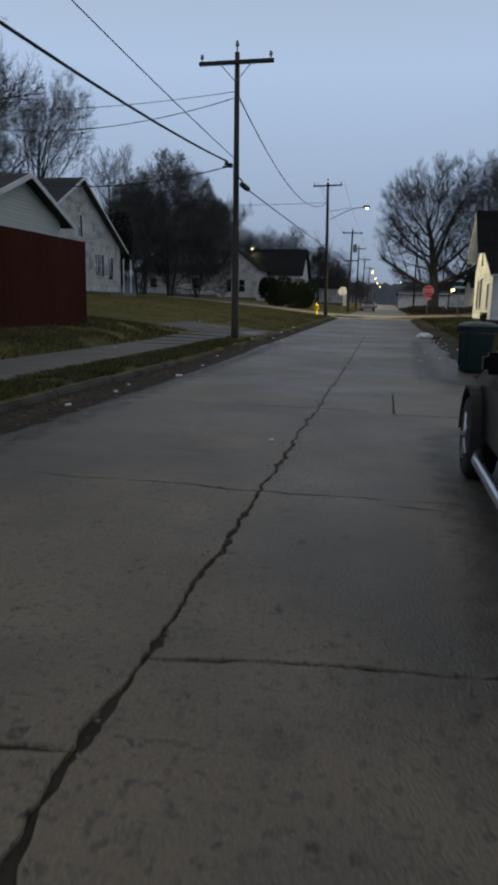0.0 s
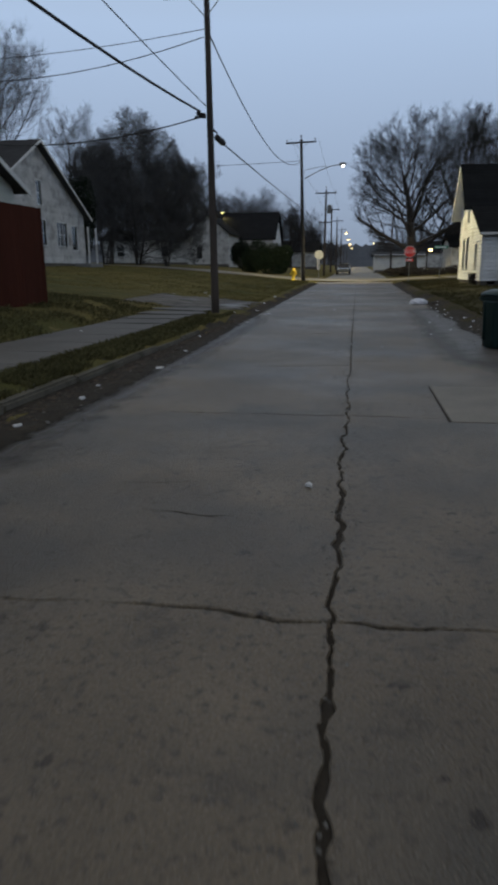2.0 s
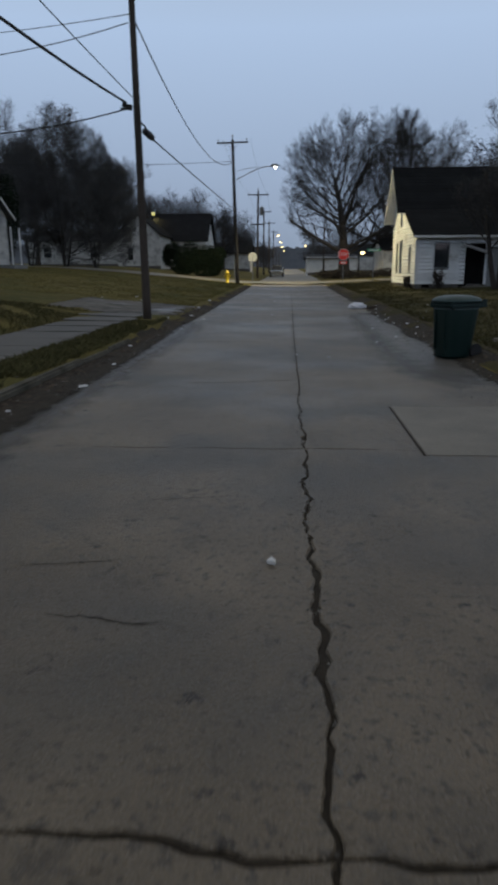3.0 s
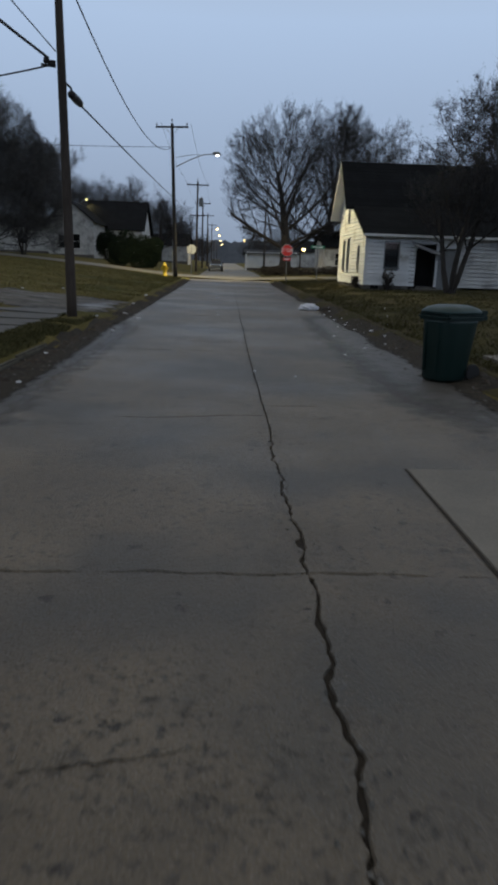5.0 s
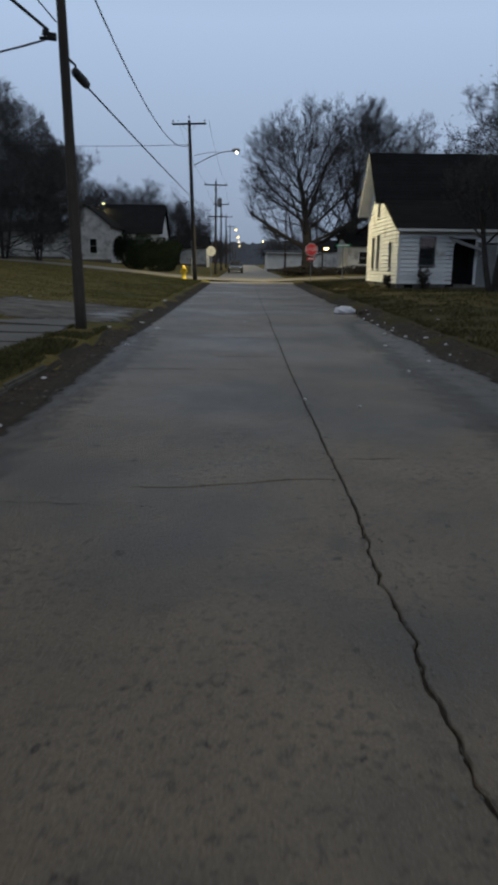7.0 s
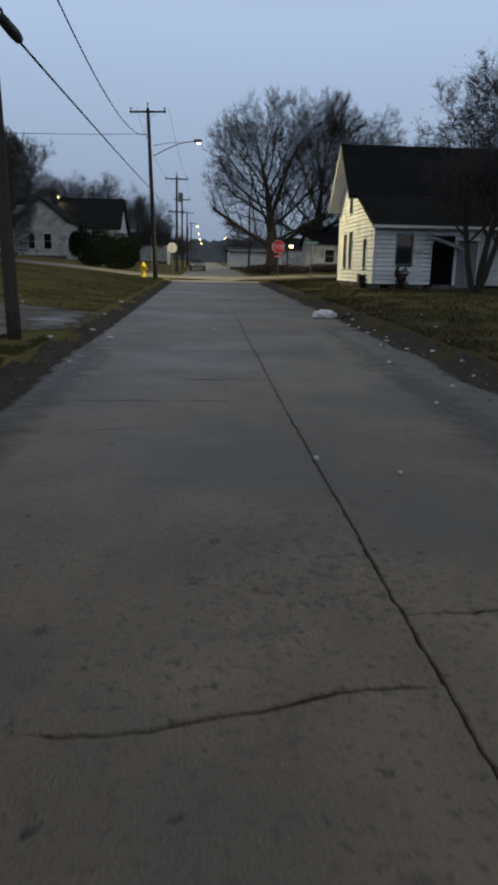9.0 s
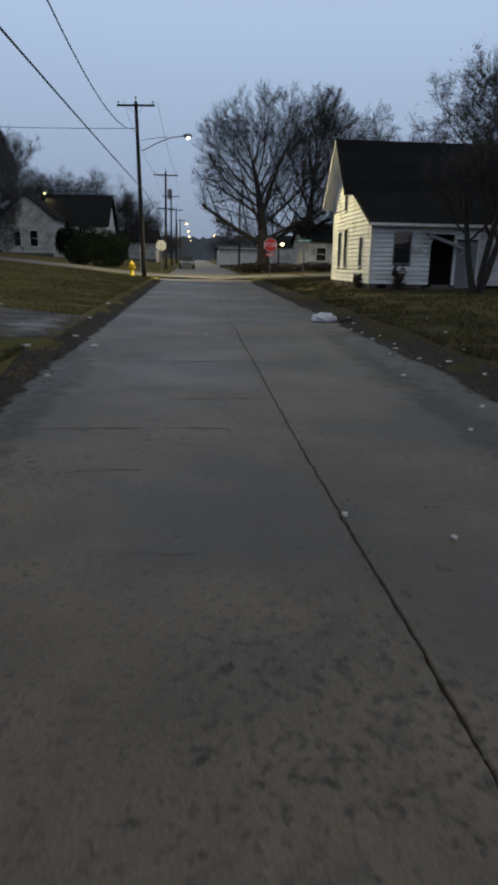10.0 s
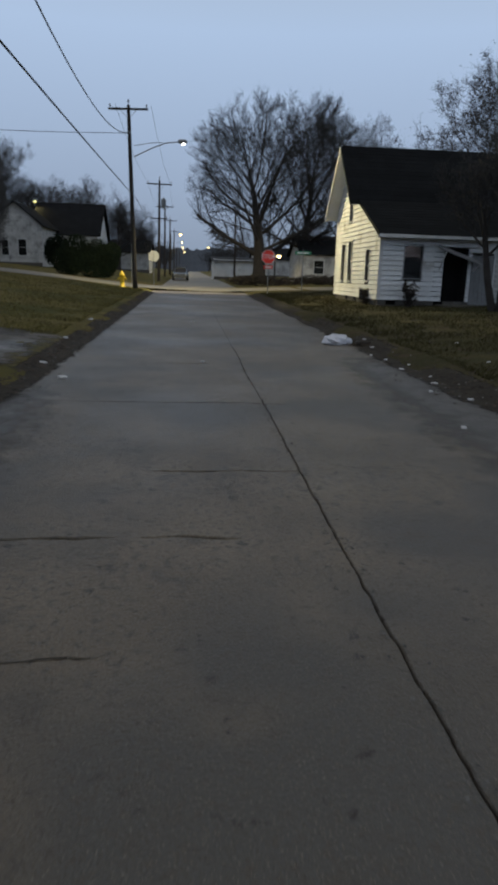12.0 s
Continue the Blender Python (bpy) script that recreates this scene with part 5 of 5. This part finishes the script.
# woods that close the view
def woods(name, cx, cy, r, a0, a1, h, seed, label):
    rng = random.Random(seed)
    m = Mesh()
    n = 1400
    for i in range(n + 1):
        a = math.radians(a0 + (a1 - a0) * i / n)
        hh = h * (0.9 + 0.16 * noise.noise(Vector((i * 0.03, seed, 0))) + 0.1 * noise.noise(Vector((i * 0.15, seed, 4))) + 0.14 * noise.noise(Vector((i * 0.7, seed, 6))))
        x, y = cx + r * math.cos(a), cy + r * math.sin(a)
        m.v.extend([(x, y, -2), (x, y, 2.0 + hh)])
    for i in range(n):
        m.f.append((2 * i, 2 * i + 2, 2 * i + 3, 2 * i + 1))
    tagged(part(name, m, M["distance"]), label, "woods", kind="structure")


woods("backdrop", 0, 0, 480, 0, 360, 19, 3, "distant woods with dusk haze put into their colour")

# ---- street furniture ----
def hydrant(x, y):
    t = thing("fire_hydrant", pose(x, y, ground_z(x, y)), "bright yellow fire hydrant at the street corner", "hydrant")
    part("barrel", Mesh().lathe([(0.17, -0.1), (0.17, 0.05), (0.12, 0.07), (0.12, 0.6), (0.16, 0.62), (0.16, 0.67), (0.13, 0.72), (0.08, 0.82), (0.03, 0.86), (0.03, 0.93)], 16), M["yellow"], t, smooth=True)
    for s in (-1, 1):
        part("nozzle", Mesh().lathe([(0.06, 0.1), (0.06, 0.17), (0.075, 0.18), (0.075, 0.22)][::1], 10, (0, 0, 0.48), "x") if s > 0 else Mesh().lathe([(0.075, -0.22), (0.075, -0.18), (0.06, -0.17), (0.06, -0.1)], 10, (0, 0, 0.48), "x"), M["yellow"], t)
    part("pumper_nozzle", Mesh().lathe([(0.09, -0.24), (0.09, -0.19), (0.075, -0.18), (0.075, -0.1)], 12, (0, 0, 0.45), "y"), M["yellow"], t)
    t.scale = (1.25, 1.25, 1.15)


hydrant(-6.1, 62.0)


def octagon(r, y0, y1, z):
    m = Mesh()
    pts = [(r * math.cos(math.radians(22.5 + 45 * i)), r * math.sin(math.radians(22.5 + 45 * i))) for i in range(8)]
    m.v = [(x, y0, z + h) for x, h in pts] + [(x, y1, z + h) for x, h in pts]
    m.f = [tuple(range(8)), tuple(range(15, 7, -1))] + [(i, i + 8, (i + 1) % 8 + 8, (i + 1) % 8) for i in range(8)]
    return m


def stop_sign(x, y, turn, height, label, plate=False):
    t = thing("stop_sign", pose(x, y, ground_z(x, y), 0, 0, turn), label, "road sign")
    post = Mesh()
    post.tube([(0, 0.03, -0.3), (0, 0.03, height + 0.3)], 0.03, 6)
    part("post", post, M["galv"], t)
    part("sign_back", octagon(0.46, -0.01, 0.0, height), M["sign_back"], t)
    part("sign_border", octagon(0.46, -0.016, -0.0105, height), M["sign_white"], t)
    part("sign_face", octagon(0.432, -0.021, -0.0165, height), M["stop_red"], t)
    c = bpy.data.curves.new("lettering", "FONT")
    c.body, c.size, c.extrude, c.align_x, c.align_y = "STOP", 0.36, 0.002, "CENTER", "CENTER"
    c.materials.append(M["sign_white"])
    ob = new("lettering", c)
    ob.matrix_basis = pose(0, -0.025, height, 90, 0, 0)
    ob.parent = t
    if plate:
        pl = part("plate", Mesh().bevelled(-0.28, -0.014, height - 0.72, 0.28, 0.0, height - 0.52, 0.004), M["stop_red"], t, "small red plate below the octagon")
        part("text_bar", Mesh().box(-0.2, -0.018, height - 0.66, 0.2, -0.0145, height - 0.58), M["sign_white"], pl)
    return t


stop_sign(3.3, 59.0, 0, 2.28, "red octagonal stop sign on a steel post at the corner", True)
stop_sign(-4.5, 72.2, 180, 2.3, "back of a stop sign facing away at the far corner")
stop_sign(-5.75, 66.0, 98, 2.6, "stop sign turned edge-on beside the utility pole")

sg = thing("street_name_sign", pose(6.0, 62.0, ground_z(6.0, 62)), "green street name sign on a steel post", "road sign")
part("post", Mesh().tube([(0, 0, -0.2), (0, 0, 2.75)], 0.03, 6), M["galv"], sg)
part("name_plate", Mesh().bevelled(-0.55, -0.012, 2.4, 0.55, 0.012, 2.62, 0.004), M["sign_green"], sg)
part("text_bar", Mesh().box(-0.42, -0.016, 2.47, 0.42, -0.0125, 2.55), M["sign_white"], sg)


# yard lamp over the far lawn
def lamp_post(x, y, h, reach, lens, label, watts=0, colour=(1, 0.8, 0.4), group="far street lamps", size=1.0):
    t = thing("street_lamp", pose(x, y, ground_z(x, y)), label, "street lamp", group)
    part("post", Mesh().tube([(0, 0, -0.3), (0, 0, h)], [0.1, 0.07], 8), M["dark_wood"], t)
    part("bracket", Mesh().tube([(0, 0, h - 0.5), (reach * 0.6, 0, h - 0.1), (reach, 0, h)], 0.03, 6), M["galv"], t)
    part("lamp_head", Mesh().lathe([(0.06, 0), (0.16, 0.1), (0.14, 0.45), (0.06, 0.55)], 10, (reach, 0, h + 0.05), "x"), M["galv"], t)
    part("lens", Mesh().lathe([(0.04 * size, -0.2 * size), (0.16 * size, -0.12 * size), (0.2 * size, -0.02), (0.2 * size, 0.02 * size)], 12, (reach + 0.25, 0, h - 0.02)), M[lens], t, "glowing lens")
    if watts:
        lamp_light(x + reach + 0.25, y, ground_z(x, y) + h - 0.3, watts, colour, 165)


lamp_post(-20.6, 101.5, 7.2, 0.5, "lamp_yellow", "yard lamp glowing yellow above the far lawn", 90, (1.0, 0.8, 0.3), size=0.75)
lamp_post(-4.6, 134, 6.8, 1.4, "lamp_warm", "distant lit street lamp", 900)
lamp_post(-4.6, 165, 6.6, 1.4, "lamp_warm", "distant lit street lamp", 1000)
lamp_post(-4.6, 200, 6.4, 1.4, "lamp_warm", "distant lit street lamp", 1000)
lamp_post(-4.4, 240, 6.2, 1.4, "lamp_warm", "distant lit street lamp", 1200)
lamp_post(4.4, 185, 6.2, -1.4, "lamp_warm", "distant lit street lamp", 0)
lamp_post(7.5, 89, 2.75, 0.15, "lamp_warm", "low yard lamp glowing beside the far bungalow", 70, size=1.15)

# ---- vehicles ----
def loft(sections, n_side):
    """Skin across a list of closed rings with the same number of points."""
    m = Mesh()
    for ring in sections:
        m.v.extend(ring)
    k = len(sections[0])
    for i in range(len(sections) - 1):
        for j in range(k):
            a, b = i * k + j, i * k + (j + 1) % k
            m.f.append((a, b, b + k, a + k))
    m.f.append(tuple(range(k))[::-1])
    m.f.append(tuple((len(sections) - 1) * k + j for j in range(k)))
    return m


def car(x, y, turn, label, paint, scale=1.0, group="parked cars"):
    """Nose towards +y; x is the middle."""
    t = thing("car", pose(x, y, ground_z(x, y), 0, 0, turn), label, "car", group)
    prof = [(-2.3, 0.42, 0.78, 0.80), (-2.2, 0.34, 0.98, 0.86), (-1.2, 0.3, 1.02, 0.9), (0.3, 0.3, 1.0, 0.9), (0.9, 0.3, 0.98, 0.9), (1.75, 0.32, 0.92, 0.87), (2.2, 0.36, 0.82, 0.8), (2.32, 0.42, 0.66, 0.7)]
    secs = []
    for py, lo, hi, hw in prof:
        secs.append([(-hw * 0.9, py, lo), (hw * 0.9, py, lo), (hw, py, lo + 0.14), (hw, py, hi - 0.16), (hw * 0.93, py, hi - 0.04), (hw * 0.7, py, hi), (-hw * 0.7, py, hi), (-hw * 0.93, py, hi - 0.04), (-hw, py, hi - 0.16), (-hw, py, lo + 0.14)])
    part("body", loft(secs, 10), paint, t, smooth=False)
    cab = []
    for py, lo, hi, w0, w1 in ((-2.05, 0.9, 1.0, 0.8, 0.76), (-1.5, 0.95, 1.48, 0.84, 0.62), (-0.6, 0.95, 1.56, 0.86, 0.64), (-0.2, 0.95, 1.5, 0.86, 0.62), (0.6, 0.9, 0.98, 0.82, 0.76)):
        cab.append([(-w0, py, lo), (w0, py, lo), (w1, py, hi), (-w1, py, hi)])
    part("cabin_glass", loft(cab, 4), M["glass"], t)
    part("roof", Mesh().bevelled(-0.63, -1.45, 1.5, 0.63, -0.2, 1.585, 0.04), paint, t)
    for sx in (-1, 1):
        for wy in (-1.42, 1.42):
            w = new("wheel")
            w.parent = t
            w.matrix_basis = pose(sx * 0.85, wy, 0.34)
            part("tyre", Mesh().lathe([(0.2, -0.11), (0.31, -0.115), (0.34, -0.08), (0.345, 0.0), (0.34, 0.08), (0.31, 0.115), (0.2, 0.11)], 28, axis="x"), M["rubber"], w, smooth=True)
            o = sx * 0.085
            part("rim", Mesh().lathe([(0.215, -0.03), (0.215, 0.012), (0.19, 0.02)] if sx > 0 else [(0.19, -0.02), (0.215, -0.012), (0.215, 0.03)], 24, (o, 0, 0), "x"), M["chrome"], w)
            for k in range(5):
                a = 2 * math.pi * k / 5
                part("spoke", Mesh().tube([(o + sx * 0.025, 0.03 * math.cos(a), 0.03 * math.sin(a)), (o + sx * 0.02, 0.2 * math.cos(a), 0.2 * math.sin(a))], 0.022, 6), M["chrome"], w)
            arch = Mesh()
            for i in range(13):
                a = math.pi * i / 12
                arch.v.extend([(sx * 0.02, 0.4 * math.cos(a), 0.4 * math.sin(a)), (sx * 0.125, 0.4 * math.cos(a), 0.4 * math.sin(a)), (sx * 0.125, 0.43 * math.cos(a), 0.43 * math.sin(a)), (sx * 0.02, 0.43 * math.cos(a), 0.43 * math.sin(a))])
            for i in range(12):
                for j in range(4):
                    arch.f.append((i * 4 + j, i * 4 + (j + 1) % 4, i * 4 + 4 + (j + 1) % 4, i * 4 + 4 + j))
            part("wheel_arch", arch, M["rubber"], w)
        part("side_sill", Mesh().tube([(sx * 0.92, -0.9, 0.3), (sx * 0.95, -0.7, 0.28), (sx * 0.95, 0.75, 0.28), (sx * 0.9, 0.95, 0.3)], 0.038, 8), M["chrome"], t, "bright chrome side bar", True)
        part("headlight", Mesh().bevelled(sx * 0.6 - 0.17, 2.16, 0.62, sx * 0.6 + 0.17, 2.27, 0.78, 0.03), M["sign_back"], t)
        part("tail_light", Mesh().bevelled(sx * 0.66 - 0.12, -2.33, 0.68, sx * 0.66 + 0.12, -2.22, 0.85, 0.03), M["stop_red"], t)
        part("mirror", Mesh().bevelled(sx * 0.96 - 0.1, 0.02, 0.98, sx * 0.96 + 0.1, 0.14, 1.12, 0.03), paint, t)
    part("bumper", Mesh().bevelled(-0.78, 2.2, 0.34, 0.78, 2.4, 0.56, 0.06), paint, t)
    return t


car(1.72, 5.25, 0, "black car with alloy wheels and chrome side bar", M["car_black"])
car(-2.6, 100, 180, "grey car parked down the street", M["car_grey"])
car(-2.7, 106.5, 180, "dark car parked down the street", M["car_black"])
car(-3.0, 150, 180, "pale car far down the street", M["car_white"])


# ---- refuse bin ----
def wheelie_bin(x, y, turn):
    t = thing("wheelie_bin", pose(x, y, ground_z(x, y), 0, 0, turn), "dark green wheeled refuse bin with closed lid by the kerb", "refuse bin")
    secs = []
    for z, w, d in ((0.02, 0.22, 0.24), (0.06, 0.235, 0.26), (0.8, 0.285, 0.33), (0.84, 0.29, 0.335)):
        ring = []
        for i in range(20):
            a = 2 * math.pi * i / 20
            c, s = math.cos(a), math.sin(a)
            k = (abs(c) ** 5 + abs(s) ** 5) ** (-1 / 5)
            ring.append((w * c * k, d * s * k - 0.04 * (z < 0.1), z))
        secs.append(ring)
    part("body", loft(secs, 20), M["bin"], t, smooth=True)
    part("rim", Mesh().bevelled(-0.31, -0.36, 0.83, 0.31, 0.36, 0.92, 0.035), M["bin"], t)
    lid = []
    for z, w, d in ((0.925, 0.315, 0.375), (0.955, 0.315, 0.375), (1.0, 0.27, 0.31), (1.035, 0.16, 0.2)):
        ring = []
        for i in range(20):
            a = 2 * math.pi * i / 20
            c, s = math.cos(a), math.sin(a)
            k = (abs(c) ** 5 + abs(s) ** 5) ** (-1 / 5)
            ring.append((w * c * k, d * s * k, z))
        lid.append(ring)
    part("lid", loft(lid, 20), M["bin_lid"], t, "duller green domed lid", True)
    part("handle_bar", Mesh().tube([(-0.24, 0.43, 0.88), (0.24, 0.43, 0.88)], 0.018, 8), M["bin"], t)
    for s in (-1, 1):
        part("handle_bracket", Mesh().bevelled(s * 0.24 - 0.02, 0.33, 0.84, s * 0.24 + 0.02, 0.45, 0.9, 0.01), M["bin"], t)
        part("wheel", Mesh().lathe([(0.08, -0.03), (0.12, -0.03), (0.125, 0.0), (0.12, 0.03), (0.08, 0.03)], 18, (s * 0.24, 0.27, 0.125), "x"), M["rubber"], t)
        part("rib", Mesh().bevelled(s * 0.12 - 0.015, -0.338, 0.15, s * 0.12 + 0.015, -0.29, 0.8, 0.01), M["bin"], t)
        part("lid_lug", Mesh().bevelled(s * 0.2 - 0.04, 0.34, 0.9, s * 0.2 + 0.04, 0.47, 0.97, 0.015), M["bin"], t)
    part("mark", Mesh().tube([(-0.325, 0.08 + 0.05 * math.cos(a * math.pi / 6), 0.71 + 0.055 * math.sin(a * math.pi / 6)) for a in range(13)], 0.009, 5), M["bin_lid"], t, "pale moulded ring mark")
    t.scale = (1.03, 1.06, 1.08)
    return t


wheelie_bin(2.06, 16.7, -62)


# ---- litter ----
def rubbish_bag(x, y):
    t = thing("rubbish_bag", pose(x, y, ground_z(x, y)), "torn white plastic bag of rubbish at the kerb", "rubbish")
    m = Mesh()
    n, k = 18, 10
    for i in range(k + 1):
        p = math.pi * i / k
        for j in range(n):
            a = 2 * math.pi * j / n
            v = Vector((math.sin(p) * math.cos(a), math.sin(p) * math.sin(a), math.cos(p)))
            r = 1 + 0.28 * noise.noise(v * 2.3) + 0.1 * noise.noise(v * 7)
            m.v.append((v.x * 0.34 * r, v.y * 0.22 * r, 0.09 + max(-0.09, v.z * 0.15 * r)))
    for i in range(k):
        for j in range(n):
            a, b = i * n + j, i * n + (j + 1) % n
            m.f.append((a, b, b + n, a + n))
    part("bag", m, M["bag_white"], t)
    m = Mesh()
    rng = random.Random(3)
    for _ in range(26):
        px, py, s = rng.uniform(0.3, 1.3), rng.uniform(-0.3, 0.3), rng.uniform(0.04, 0.13)
        h = rng.uniform(0.02, 0.12)
        m.bevelled(px - s, py - s * 0.7, 0.0, px + s, py + s * 0.7, h, min(0.015, h * 0.4))
    part("spilled_rubbish", m, M["leafmat"], t, "dark spilled rubbish")


rubbish_bag(1.72, 31.0)


def scrap(x, y, s, seed, mat_name="litter"):
    rng = random.Random(seed)
    m = Mesh()
    n = 9
    top = []
    for i in range(n):
        a = 2 * math.pi * i / n
        r = s * rng.uniform(0.35, 0.95)
        top.append((r * math.cos(a), r * math.sin(a) * 0.7, 0.008 + rng.uniform(0, 0.3) * s))
    m.v = [(0, 0, 0.02 + s * 0.12)] + top + [(p[0] * 0.95, p[1] * 0.95, -0.004) for p in top]
    m.f = [(0, 1 + i, 1 + (i + 1) % n) for i in range(n)] + [(1 + i, 1 + n + i, 1 + n + (i + 1) % n, 1 + (i + 1) % n) for i in range(n)]
    tagged(part("litter", m, M[mat_name], at=pose(x, y, ground_z(x, y) + (0.045 if -7.15 < x < -5.3 and y < 25.5 else 0.01), 0, 0, rng.uniform(0, 360))), "small pale scrap of litter on the street", "litter", "scraps of litter")


for i, (lx, ly, ls) in enumerate(((-1.02, 7.59, 0.05), (-0.78, 17.0, 0.04), (-1.5, 27.5, 0.07), (-3.75, 13.2, 0.09), (-3.9, 15.5, 0.05), (-5.3, 20.2, 0.08), (-6.6, 17.0, 0.06), (-4.4, 30.4, 0.12), (-4.5, 35.2, 0.12),
                                  (-7.5, 33.6, 0.09), (2.0, 29.0, 0.06), (2.3, 27.5, 0.05), (2.05, 25.5, 0.07), (2.5, 31.5, 0.07), (1.3, 22.5, 0.06), (2.4, 23.6, 0.07), (1.6, 20.4, 0.05), (4.2, 30.0, 0.08), (-3.6, 25.5, 0.12),
                                  (-0.2, 16.6, 0.03), (-1.6, 36.5, 0.08), (-3.8, 22.3, 0.06),
                                  (2.35, 30.2, 0.08), (2.1, 28.3, 0.07), (2.0, 27.0, 0.07), (2.25, 26.2, 0.05), (2.1, 24.2, 0.06), (2.45, 22.3, 0.07), (2.2, 21.2, 0.05), (1.75, 24.8, 0.05), (3.6, 27.0, 0.06), (3.0, 24.5, 0.05),
                                  (1.0, 19.3, 0.04), (-4.0, 9.1, 0.06), (-3.95, 10.6, 0.08), (-4.1, 11.5, 0.05), (-4.6, 24.6, 0.09), (-4.2, 27.0, 0.1), (-8.3, 31.0, 0.1), (-6.9, 31.6, 0.08), (-5.1, 21.4, 0.06), (-4.3, 18.4, 0.07))):
    scrap(lx, ly, ls, 100 + i)


def scatter(name, count, area, seed, lo, hi, material, label, flat=0.5, category="debris"):
    rng = random.Random(seed)
    m = Mesh()
    for _ in range(count):
        x, y = area(rng)
        s = rng.uniform(lo, hi)
        z = ground_z(x, y) + 0.012
        a = rng.uniform(0, 6.28)
        c, d = math.cos(a) * s, math.sin(a) * s
        h = s * flat * rng.uniform(0.5, 1.2)
        m.add([(x - c, y - d, z), (x + d * 0.7, y - c * 0.7, z), (x + c, y + d, z), (x - d * 0.7, y + c * 0.7, z), (x + rng.uniform(-0.3, 0.3) * s, y + rng.uniform(-0.3, 0.3) * s, z + h)],
              [(0, 1, 4), (1, 2, 4), (2, 3, 4), (3, 0, 4)])
    tagged(part(name, m, M[material]), label, category, kind="stuff")


scatter("gutter_leaves", 2600, lambda r: (-4.3 + abs(r.gauss(0, 0.2)) - 0.1, r.uniform(2, 60)), 1, 0.02, 0.06, "leafmat", "dark rotting leaves along the kerb", 0.4)
scatter("edge_leaves", 3200, lambda r: (2.45 + r.gauss(0, 0.25), r.uniform(14, 58)), 2, 0.015, 0.05, "leafmat", "dark rotting leaves along the street edge", 0.4)
scatter("lawn_leaves", 1800, lambda r: (2.6 + 12 * r.random() ** 1.4, r.uniform(15, 60)), 12, 0.02, 0.06, "leafmat", "dead leaves lying in the grass", 0.5)
scatter("gutter_gravel", 500, lambda r: (-4.0 + r.gauss(0, 0.3), r.uniform(2, 50)), 3, 0.008, 0.03, "stone", "grey gravel washed along the gutter", 0.8)
scatter("edge_gravel", 450, lambda r: (2.0 + r.gauss(0, 0.4), r.uniform(12, 50)), 4, 0.008, 0.035, "stone", "grey gravel along the street edge", 0.8)
scatter("joint_crumbs", 500, lambda r: (CENTRE + r.gauss(0, 0.06), r.uniform(2, 24)), 5, 0.004, 0.016, "stone", "crumbs of concrete beside the open joint", 0.7)
